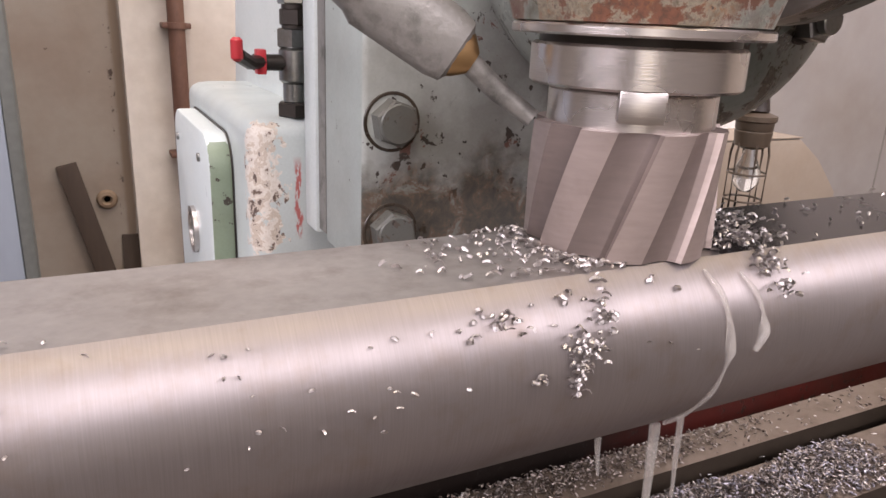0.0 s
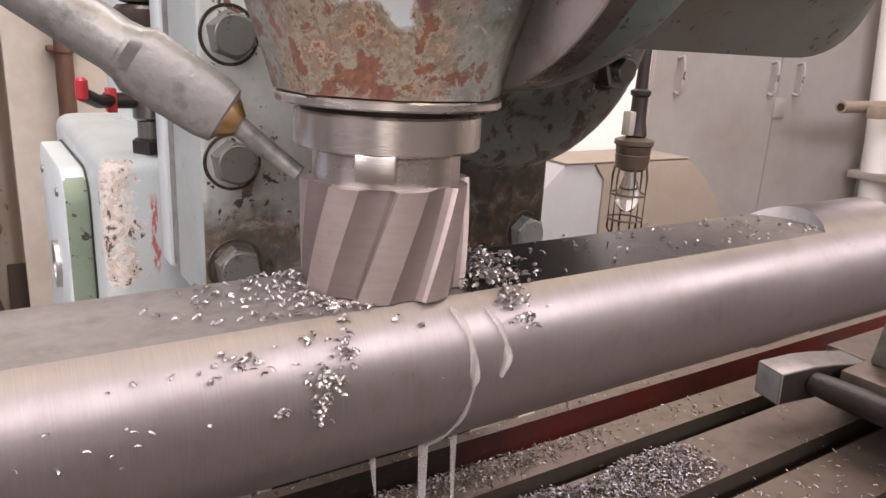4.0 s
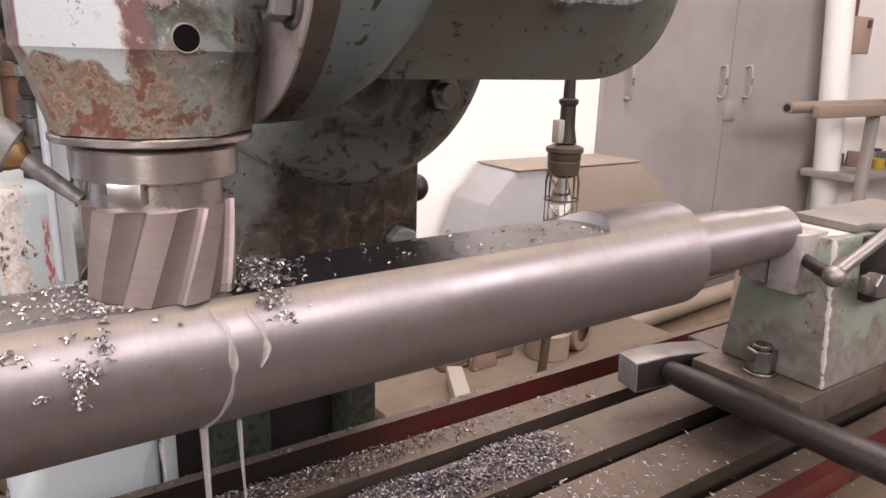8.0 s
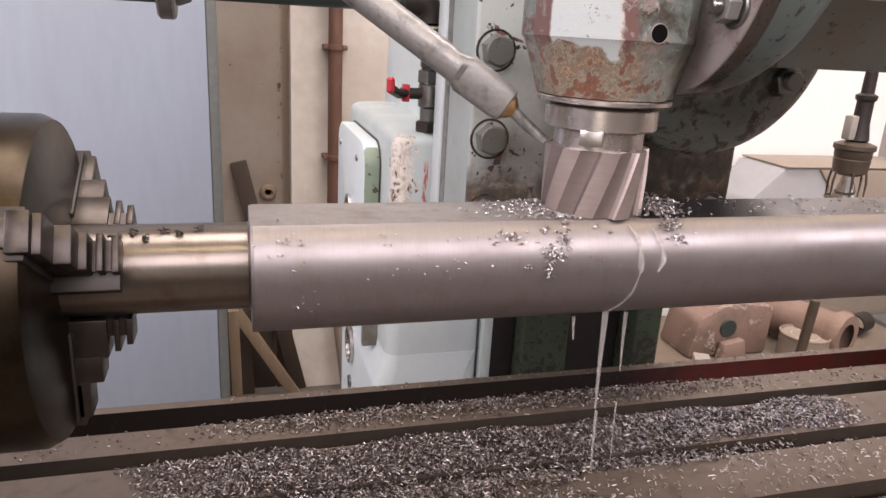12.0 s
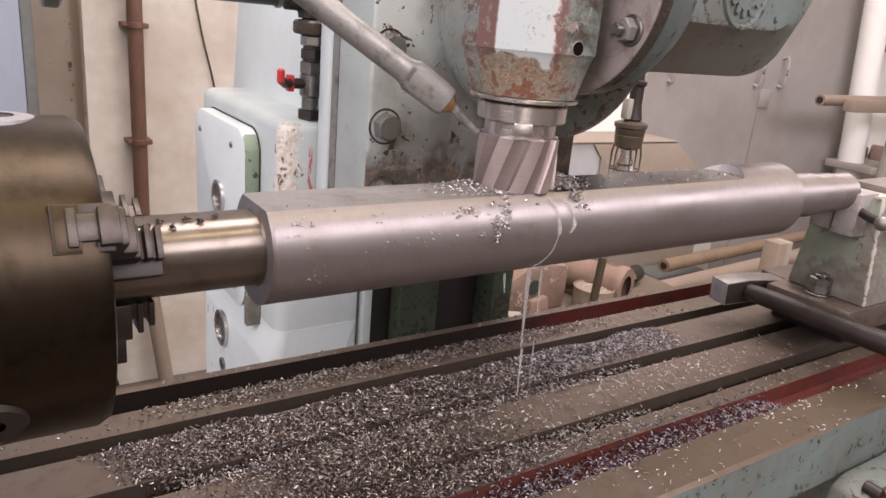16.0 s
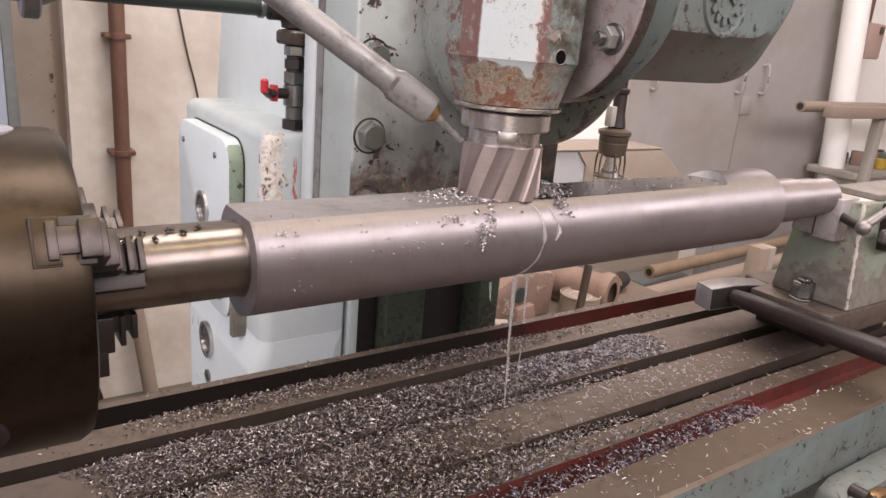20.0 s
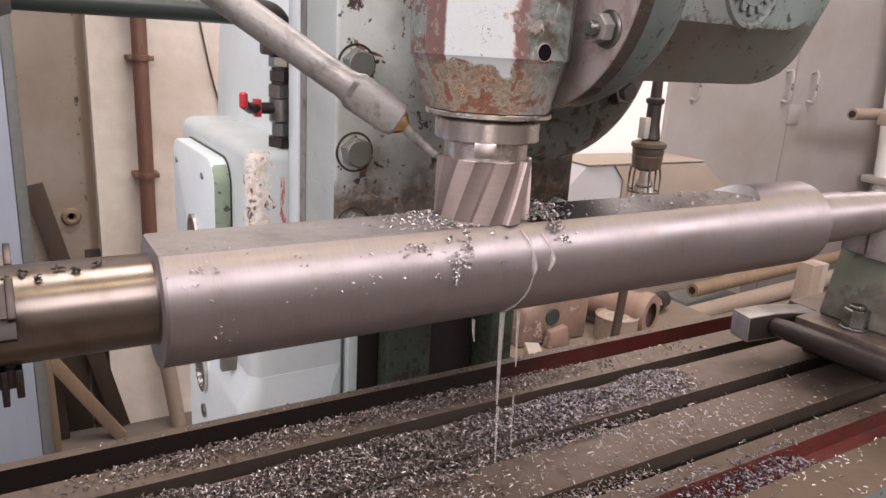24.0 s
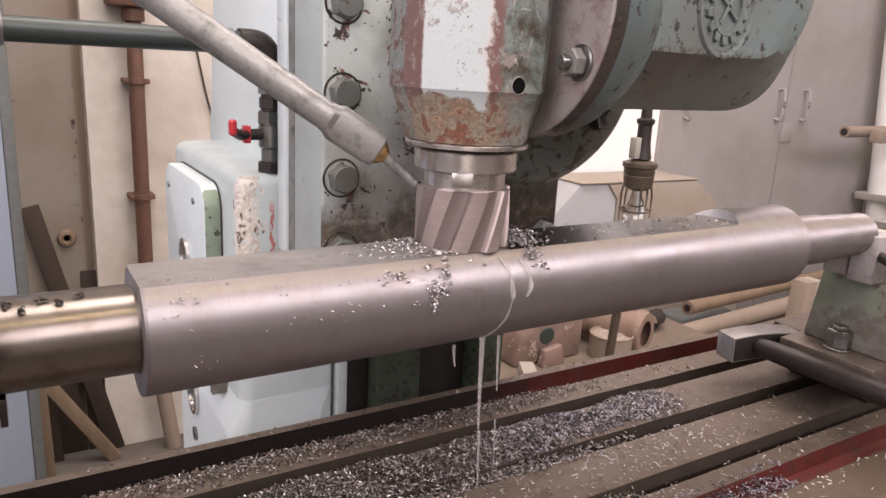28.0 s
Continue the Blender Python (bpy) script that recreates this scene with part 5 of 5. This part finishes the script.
# ---- clutter on the floor ----
def pot(name, x, y, r, h, mat, label, cat, lying=0):
    b = lathe([(r * 0.75, 0.004), (r * 0.9, 0), (r, h), (r * 0.9, h), (r * 0.8, 0.02)], "z", (0, 0, 0), 32, caps=False)
    if lying:
        shift(b, Matrix.Rotation(radians(lying), 4, "Z") @ Matrix.Rotation(radians(90), 4, "Y"))
        shift(b, Matrix.Translation((x, y, r)))
    else:
        shift(b, Matrix.Translation((x, y, 0)))
    return solid(name, b, M[mat], label, cat)


# ---- low bench with scrap ----
bench = thing("low_bench", (1.9, 1.5, 0), "low timber bench littered with scrap", "bench")
BZ = 0.415
part("top", box(1.0, 2.0, 1.05, 1.62, BZ - 0.04, BZ, 0.004), M["benchwood"], bench)
for x, y in ((1.04, 1.09), (1.9, 1.09), (1.04, 1.52), (1.9, 1.52)):
    part("leg", box(x, x + 0.06, y, y + 0.06, 0, BZ - 0.04, 0.004), M["wood"], bench)
casting = thing("red_casting", (1.37, 1.35, BZ), "pinkish red worn iron casting with a round port", "casting")
part("body", shift(prism([(0, 0), (0.245, 0), (0.25, 0.135), (0.12, 0.155), (0.02, 0.11)], -0.07, 0.07, "y", 0.012), Matrix.Translation((1.235, 1.4, BZ))), M["pinkiron"], casting)
part("flange", shift(prism([(0.0, 0), (0.085, 0.0), (0.07, 0.06), (0.01, 0.05)], -0.012, 0.012, "y", 0.004), Matrix.Translation((1.31, 1.31, BZ))), M["pinkiron"], casting)
part("port", rod(0.024, -0.004, 0.004, "y", (1.345, 1.3285, BZ + 0.083)), M["pipegreen"], casting, "dark green round port")
pipe_a = thing("clay_pipe", (1.7, 1.35, BZ), "short terracotta pipe lying on the bench", "pipe")
part("barrel", shift(lathe([(0.038, 0), (0.062, 0), (0.066, 0.01), (0.066, 0.03), (0.056, 0.045), (0.056, 0.24), (0.038, 0.24)], "z", (0, 0, 0), 36, caps=False), Matrix.Translation((1.665, 1.255, BZ + 0.066)) @ Matrix.Rotation(radians(20), 4, "Z") @ AXIS["y"]), M["clay"], pipe_a)
part("bore", shift(rod(0.0385, 0.03, 0.2, "z", (0, 0, 0), 0.001, 28), Matrix.Translation((1.665, 1.255, BZ + 0.066)) @ Matrix.Rotation(radians(20), 4, "Z") @ AXIS["y"]), M["rustpipe"], pipe_a)


def can(x, y, r, h, mat, label):
    c = thing("tin_can", (x, y, BZ), label, "can", "cans on the bench")
    part("body", lathe([(r * 0.96, 0), (r, 0.003), (r, h), (r * 0.96, h + 0.002), (r * 0.93, h - 0.004), (1e-5, h - 0.005)], "z", (x, y, BZ), 36), mat, c)
    part("rim", lathe([(r * 1.0, h - 0.004), (r * 1.03, h - 0.002), (r * 1.03, h + 0.002), (r * 0.98, h + 0.003)], "z", (x, y, BZ), 36, caps=False), mat, c)
    part("lid_ring", lathe([(r * 0.5, h - 0.004), (r * 0.55, h - 0.002), (r * 0.6, h - 0.004)], "z", (x, y, BZ), 28, caps=False), M["greybox"], c)


can(1.56, 1.29, 0.062, 0.07, M["tan"], "wide dusty beige tin can")
can(1.625, 1.42, 0.045, 0.1, M["greybox"], "dusty grey tin can with a rim")
pot("iron_pot", 1.9, 1.42, 0.032, 0.07, "darkiron", "small dark iron pot on its side", "pot", 200).location.z = BZ
solid("stand_pole", tube([(1.462, 1.2, BZ), (1.479, 1.2, 0.62)], 0.0125, 12), M["bakelite"], "dark brown steel bar standing on the bench", "bar")
white_beam = solid("timber_beam", shift(box(-0.02, 0.02, -0.16, 0.2, 0, 0.045, 0.003), Matrix.Translation((1.14, 1.1, BZ)) @ Matrix.Rotation(radians(-28), 4, "Z")), M["greybox"], "pale grey painted timber beam on the bench", "timber")

# ---- long stock on trestles ----
trestle = thing("timber_trestle", (2.7, 1.8, 0), "low timber trestle holding long stock", "trestle")
part("rail", box(2.05, 4.3, 1.7, 1.8, 0.06, 0.1, 0.005), M["wood"], trestle)
for x in (2.1, 3.1, 4.1):
    part("foot", box(x, x + 0.1, 1.45, 2.0, 0.0, 0.06, 0.004), M["wood"], trestle)
for y, z, r, x0, x1, dz, mat in ((1.52, 0.3, 0.035, 1.98, 4.2, -0.04, "tan"), (1.6, 0.25, 0.03, 2.2, 4.2, -0.02, "tan"), (1.56, 0.18, 0.045, 2.3, 4.4, 0, "wood"), (1.72, 0.15, 0.05, 2.25, 4.4, 0, "wood"), (1.66, 0.34, 0.028, 2.35, 4.3, -0.05, "wood")):
    p = thing("pole_length", (x0, y, 0.1), "dusty tan pole lying in the stack", "pole", "stacked poles")
    part("shaft", tube([(x0, y, z), ((x0 + x1) / 2, y + 0.12, z + dz / 2), (x1, y + 0.24, z + dz)], r, 18), M[mat], p)
    # dark plug in place of the pole's shaded bore
    part("bore", tube([(x0 - 0.002, y, z), (x0 + 0.05, y + 0.004, z)], r * 0.55, 14), M["darkiron"], p, "dark open end")
solid("standing_board", shift(box(-0.13, 0.13, -0.012, 0.012, 0, 0.92, 0.003), Matrix.Translation((4.66, 2.06, 0)) @ Matrix.Rotation(radians(-2), 4, "X")), M["whitewall"], "white painted board standing by the post", "board")
solid("grey_box", box(2.38, 2.7, 1.7, 1.84, 0.0, 0.27, 0.01), M["darkedge"], "dark grey steel box by the wall", "box")
solid("pale_board", shift(box(-0.2, 0.22, -0.012, 0.012, 0, 0.3, 0.003), Matrix.Translation((2.95, 2.02, 0)) @ Matrix.Rotation(radians(-4), 4, "X")), M["tail"], "pale green board standing by the wall", "board")
for dx, h, mat in ((0.0, 0.58, "tan"), (0.07, 0.57, "greybox")):
    solid("timber_offcut", shift(box(-0.028, 0.028, -0.03, 0.03, 0, h, 0.004), Matrix.Translation((2.36 + dx, 1.22 + dx * 0.3, 0)) @ Matrix.Rotation(radians(2), 4, "Y")), M[mat], "dusty upright timber offcut on the floor", "timber", "upright offcuts")

# ---- chips ----
rng = np.random.default_rng(7)


def chip_field(name, pos, mat, label, size=(0.0022, 0.0043), width=(0.0009, 0.0016), lift=0.0, bend=(0.15, 0.45)):
    """Many small curled steel chips, each a bent three-sided sliver. pos: n x 3 resting places."""
    n = len(pos)
    yaw, pitch = rng.uniform(0, 2 * np.pi, n), rng.normal(0, 0.28, n)
    length, wid, curl = rng.uniform(*size, n), rng.uniform(*width, n), rng.uniform(*bend, n)
    s = np.array([-0.5, -0.17, 0.17, 0.5])
    ax = np.stack([np.cos(yaw) * np.cos(pitch), np.sin(yaw) * np.cos(pitch), np.sin(pitch)], 1)
    side = np.stack([-np.sin(yaw), np.cos(yaw), np.zeros(n)], 1)
    up = np.cross(ax, side)
    roll = rng.uniform(-1.2, 1.2, n)[:, None]
    side, up = side * np.cos(roll) + up * np.sin(roll), up * np.cos(roll) - side * np.sin(roll)
    verts = []
    for q in s:
        c = pos + ax * (q * length)[:, None] + up * ((0.25 - q * q) * curl * length * 2)[:, None]
        taper = 1 - 1.2 * q * q
        for dx, dz in ((-0.5, 0), (0.5, 0), (0, 0.34)):
            verts.append(c + side * (dx * wid * taper)[:, None] + up * (dz * wid)[:, None])
    verts = np.stack(verts, 1)
    verts[:, :, 2] += np.maximum(0, pos[:, 2:3] + lift - verts[:, :, 2].min(1, keepdims=True))
    faces = []
    for k in range(3):
        a, b = 3 * k, 3 * k + 3
        faces += [(a, a + 1, b + 1, b), (a + 1, a + 2, b + 2, b + 1), (a + 2, a, b, b + 2)]
    faces = np.array(faces)
    allf = (faces[None] + (np.arange(n) * 12)[:, None, None]).reshape(-1, 4)
    me = bpy.data.meshes.new(name)
    me.from_pydata(verts.reshape(-1, 3).tolist(), [], allf.tolist())
    me.materials.append(mat)
    ob = new(name, me)
    return tagged(ob, label, "metal chips", "", "stuff")


def floor_of(y):
    """Height of the table under a y."""
    z = np.full_like(y, TZ)
    for a, b in ((0.201, 0.22), (0.271, 0.29), (0.341, 0.36)):
        z[(y > a) & (y < b)] = TZ - 0.012
    z[(y > 0.154) & (y < 0.18)] = TZ - 0.016
    z[(y > 0.3915) & (y < 0.4225)] = TZ - 0.036
    return z


def pile(n, x0, x1, y0, y1, heap, dens):
    x, y = rng.uniform(x0, x1, n), rng.uniform(y0, y1, n)
    d = dens(x, y)
    keep = rng.uniform(0, 1, n) < d
    x, y, d = x[keep], y[keep], d[keep]
    z = floor_of(y) + rng.uniform(0, 1, len(x)) * heap * d
    deep = floor_of(y) < TZ - 0.001
    z[deep & (d > 0.5)] += 0.009 * rng.uniform(0, 1, (deep & (d > 0.5)).sum())
    return np.stack([x, y, z], 1)


def soft(v, a, b):
    return np.clip((v - a) / (b - a), 0, 1)


def wob(x, y):
    return 0.012 * np.sin(x * 60 + y * 35) + 0.008 * np.sin(x * 23 - y * 70)


def heavy(x, y):
    xx, yy = x + wob(x, y), y + wob(y, x) * 0.4
    on2 = soft(xx, 0.03, 0.09) * (1 - soft(xx, 0.6, 0.66)) * (yy > 0.292) * (1 - soft(yy, 0.334, 0.346)) * (1 - soft(xx, 0.35, 0.62) * (1 - soft(yy, 0.295, 0.315)) * 0.8)
    onb = (yy > 0.268) * (yy < 0.294) * soft(xx, 0.09, 0.14) * (1 - soft(xx, 0.36, 0.52))
    on3 = (yy > 0.216) * (yy < 0.272) * soft(xx, 0.1, 0.16) * (1 - soft(xx, 0.27, 0.34))
    onc = (yy > 0.185) * (yy < 0.222) * soft(xx, 0.12, 0.2) * (1 - soft(xx, 0.3, 0.42)) * 0.8
    return np.clip(on2 + onb + on3 + onc, 0, 1)


chip_field("chip_pile", pile(24000, 0.02, 0.68, 0.18, 0.35, 0.006, lambda x, y: heavy(x, y) * (1 - 0.85 * soft(x, 0.38, 0.5))), M["chipbrown"], "brown-stained steel chips in the pile")
chip_field("chip_pile", pile(30000, 0.02, 0.68, 0.18, 0.35, 0.005, heavy), M["chip"], "thick carpet of grey steel milling chips on the table")
chip_field("chip_pile", pile(18000, 0.02, 0.68, 0.18, 0.35, 0.006, lambda x, y: heavy(x, y) * (0.3 + 0.7 * soft(x, 0.36, 0.48))), M["chipdark"], "dark bluish steel milling chips among the pile")


def strip1(x, y):
    return (y > 0.362) * (y < 0.392) * (0.95 * soft(x, 0.06, 0.15) * (1 - soft(x, 0.45, 0.62)) * soft(y, 0.364, 0.378) + 0.04)


chip_field("chip_strip", pile(4200, -0.05, 0.75, 0.36, 0.393, 0.003, strip1), M["chip"], "line of steel chips along the back strip of the table", size=(0.0016, 0.0034))
chip_field("chip_strip", pile(4800, -0.05, 0.75, 0.36, 0.393, 0.003, strip1), M["chipbrown"], "brown-stained chips along the back strip of the table", size=(0.0016, 0.0034))


def gutter(x, y):
    return (y > 0.155) * (y < 0.183) * soft(x, 0.2, 0.3) * (1 - soft(x + wob(x, y), 0.6, 0.66))


chip_field("chip_gutter", pile(4200, 0.15, 0.7, 0.15, 0.185, 0.008, gutter), M["chipdark"], "steel chips heaped in the front gutter")


def thin(x, y):
    """Loose chips: thick on the third strip and beside the gutter, sparse elsewhere."""
    third = (y > 0.222) * (y < 0.27) * (0.25 + 0.75 * np.exp(-((x - 0.56) / 0.09) ** 2) + 0.6 * np.exp(-((x - 0.37) / 0.07) ** 2))
    fourth = (y > 0.182) * (y < 0.2) * (0.35 + 0.5 * (np.sin(x * 40) > 0.3))
    slot3 = (y > 0.2) * (y < 0.222) * (0.9 * (1 - soft(x, 0.45, 0.52)) + 0.12)
    slot2 = (y > 0.27) * (y < 0.291) * (0.9 * (1 - soft(x, 0.48, 0.56)) + 0.05)
    rim = (y > 0.108) * (y < 0.152) * (0.1 + 0.16 * (np.sin(x * 31 + 1) > 0.55) + 0.35 * (y > 0.145))
    back = (y > 0.29) * (y < 0.392) * 0.1
    return (third + fourth + slot3 + slot2 + rim + back) * soft(x, 0.05, 0.2) * (1 - soft(x, 0.72, 0.82))


chip_field("loose_chips", pile(8000, 0.0, 0.85, 0.108, 0.392, 0.002, thin), M["fresh"], "scattered bright steel chips on the table", size=(0.0022, 0.0046), width=(0.0008, 0.0013))


def in_slot(n, x0, x1, y0, y1, x_end):
    """Chips heaped nearly to the lip of a slot, thinning out towards x_end."""
    x, y = rng.uniform(x0, x1, n), rng.uniform(y0, y1, n)
    keep = rng.uniform(0, 1, n) < 1 - soft(x + wob(x, y), x_end - 0.1, x_end)
    x, y = x[keep], y[keep]
    return np.stack([x, y, TZ - 0.0075 + 0.005 * rng.uniform(0, 1, len(x))], 1)


chip_field("slot_chips", np.concatenate([in_slot(2600, 0.1, 0.55, 0.2025, 0.2185, 0.5), in_slot(2600, 0.08, 0.6, 0.2725, 0.2885, 0.56)]), M["chip"], "steel chips heaped in the table slots")


def on_shaft(n, x, ang, sx, sa, r=SR, lift=0.0006):
    """Places on the shaft's skin round x and an angle from the top towards the viewer."""
    xs, a = rng.normal(x, sx, n), np.radians(rng.normal(ang, sa, n))
    y, z = SY - (r + lift) * np.sin(a), SZ + (r + lift) * np.cos(a)
    return np.stack([xs, y, np.minimum(z, FLAT + lift) if r == SR else z], 1)


def clump(n, x, ang, sx, sa, size=0.0016):
    """A tangled knot of curls on the shaft's skin."""
    c = on_shaft(n, x, ang, sx, sa)
    out_ = (c - np.array([0, SY, SZ])) * np.array([0, 1, 1])
    return c + out_ / np.linalg.norm(out_, axis=1)[:, None] * (np.abs(rng.normal(0, 1, n)) * size)[:, None]


chip_field("shaft_chips", np.concatenate([
    clump(46, 0.2785, 73, 0.0028, 4), clump(16, 0.2765, 82, 0.0014, 3), clump(10, 0.264, 82, 0.001, 1.5, 0.001), clump(10, 0.2765, 90, 0.0008, 2, 0.001), clump(26, 0.287, 58, 0.0022, 5),
    clump(14, 0.255, 56, 0.004, 4, 0.0008), on_shaft(10, 0.296, 50, 0.012, 4), on_shaft(8, 0.245, 58, 0.014, 6), clump(60, 0.353, 38, 0.003, 10, 0.002), clump(26, 0.357, 52, 0.0025, 6), clump(8, 0.361, 64, 0.001, 3)]), M["fresh"], "small clumps of steel chips stuck to the wet shaft", size=(0.0016, 0.0029), width=(0.0011, 0.0019), bend=(0.4, 0.8))
chip_field("shaft_specks", np.concatenate([on_shaft(26, 0.22, 62, 0.06, 14), on_shaft(12, 0.14, 45, 0.008, 10), on_shaft(8, 0.6, 50, 0.03, 20), clump(9, 0.136, 60, 0.004, 8, 0.0006), clump(8, 0.14, 105, 0.004, 8, 0.0006), clump(10, 0.205, 84, 0.02, 6, 0.0006)]), M["fresh"], "tiny specks of swarf on the shaft", size=(0.001, 0.0024), width=(0.0006, 0.0012))
ring_a = rng.uniform(0, 2 * np.pi, 620)
ring_r = 0.0313 + np.abs(rng.normal(0, 0.006, 620))
rp = np.stack([HX + ring_r * np.cos(ring_a), HY + ring_r * np.sin(ring_a), np.full(620, FLAT + 0.0005)], 1)
rp = rp[np.hypot(rp[:, 1] - SY, rp[:, 2] - SZ) < SR + 0.001]
rp[:, 2] += rng.uniform(0, 0.005, len(rp)) * (rp[:, 0] > HX)
left = np.stack([0.28 - np.abs(rng.normal(0, 0.018, 70)), rng.uniform(SY - 0.02, SY + 0.022, 70), np.full(70, FLAT + 0.0005)], 1)
wet = np.stack([rng.uniform(0.352, 0.57, 75), rng.uniform(SY - 0.02, SY + 0.024, 75), np.full(75, FLAT + 0.0004)], 1)
near = np.stack([0.349 + np.abs(rng.normal(0, 0.01, 190)), rng.uniform(SY - 0.026, SY + 0.012, 190), FLAT + rng.uniform(0, 0.007, 190)], 1)
runout = np.stack([rng.uniform(0.557, 0.576, 10), rng.uniform(SY - 0.018, SY - 0.004, 10), np.full(10, FLAT + 0.0004)], 1)
chip_field("flat_chips", np.concatenate([rp, left, wet, near, runout]), M["fresh"], "bright fresh chips round the cutter on the milled flat", size=(0.0016, 0.0034), width=(0.0008, 0.0016), bend=(0.3, 0.7))
rear_rim = np.stack([rng.uniform(0.1, 0.75, 120), rng.uniform(0.4235, 0.4325, 120), np.full(120, TZ + 0.0003)], 1)
chip_field("rim_chips", rear_rim, M["chip"], "thin scatter of chips on the table rim", size=(0.0014, 0.003))
chip_field("journal_chips", np.concatenate([on_shaft(4, x_, a_, 0.0012, 2, 0.0234) for x_, a_ in ((0.052, 30), (0.06, 22), (0.066, 34), (0.074, 20), (0.083, 26), (0.092, 16))]), M["darkiron"], "dark knots of chips on the chuck end of the shaft", size=(0.002, 0.0034), width=(0.0012, 0.002), bend=(0.4, 0.8))

# ---- coolant ----
milk, mnt, mb = material("milky_coolant")
mb.inputs["Base Color"].default_value = (0.75, 0.72, 0.68, 1)
mb.inputs["Roughness"].default_value, mb.inputs["Transmission Weight"].default_value, mb.inputs["IOR"].default_value = 0.12, 0.55, 1.33
mb.inputs["Alpha"].default_value = 0.45


def skin(x, a, lift=0.0008):
    return (x, SY - (SR + lift) * math.sin(radians(a)), SZ + (SR + lift) * math.cos(radians(a)))


stream = thing("coolant_stream", (0.345, 0.2, 1.05), "milky coolant running down the shaft and dripping off", "coolant")
part("run", tube(smooth_path([skin(0.329, 46), skin(0.333, 62), skin(0.334, 84), skin(0.3325, 106), skin(0.329, 125), skin(0.325, 140)], 6), 0.001, 10, [0.0006 + 0.0007 * abs(math.sin(k * 0.4)) for k in range(31)], squash=[(1.6, 0.7)] * 31), milk, stream)
part("run", tube(smooth_path([skin(0.343, 50), skin(0.3475, 64), skin(0.3485, 78), skin(0.3455, 90)], 6), 0.0008, 10, [0.0005 + 0.0008 * abs(math.sin(k * 0.35)) for k in range(19)], squash=[(1.6, 0.7)] * 19), milk, stream)
for x, y, z0, z1, r in ((0.3245, 0.2165, 1.056, 0.99, 0.0019), (0.3265, 0.2155, 0.988, 0.945, 0.0011), (0.342, 0.222, 1.0525, 1.012, 0.0013), (0.3435, 0.221, 0.99, 0.945, 0.0006), (0.308, 0.225, 1.05, 1.035, 0.0012)):
    part("drip", tube([(x, y, z0), (x + 0.0004, y - 0.0003, (z0 + z1) / 2), (x + 0.001, y - 0.001, z1)], r, 8, [r, r * 0.7, r * 0.35]), milk, stream)

# ---- table stop gear ----
dog = thing("table_stop", (0.68, 0.085, 0.84), "greasy steel trip dog on a green bracket at the table front", "stop")
part("bracket", prism([(0.645, 0.835), (0.665, 0.843), (0.9, 0.843), (0.9, 0.79), (0.635, 0.79)], 0.07, 0.1035, "y", 0.004), M["arm"], dog)
part("pin", rod(0.0065, 0.004, 0.02, "y", (0.66, 0.06, 0.843)), M["darkiron"], dog)
part("pin_head", rod(0.0055, -0.003, 0.0, "y", (0.66, 0.06, 0.843)), M["darkiron"], dog)
part("tongue", box(0.67, 0.695, 0.058, 0.0695, 0.836, 0.843, 0.002), M["brass"], dog, "dull yellow brass tongue")
part("knob", lathe([(0.004, 0), (0.011, 0.002), (0.0125, 0.008), (0.011, 0.018), (0.006, 0.02)], "y", (0.725, 0.05, 0.836), 28), M["darkiron"], dog)
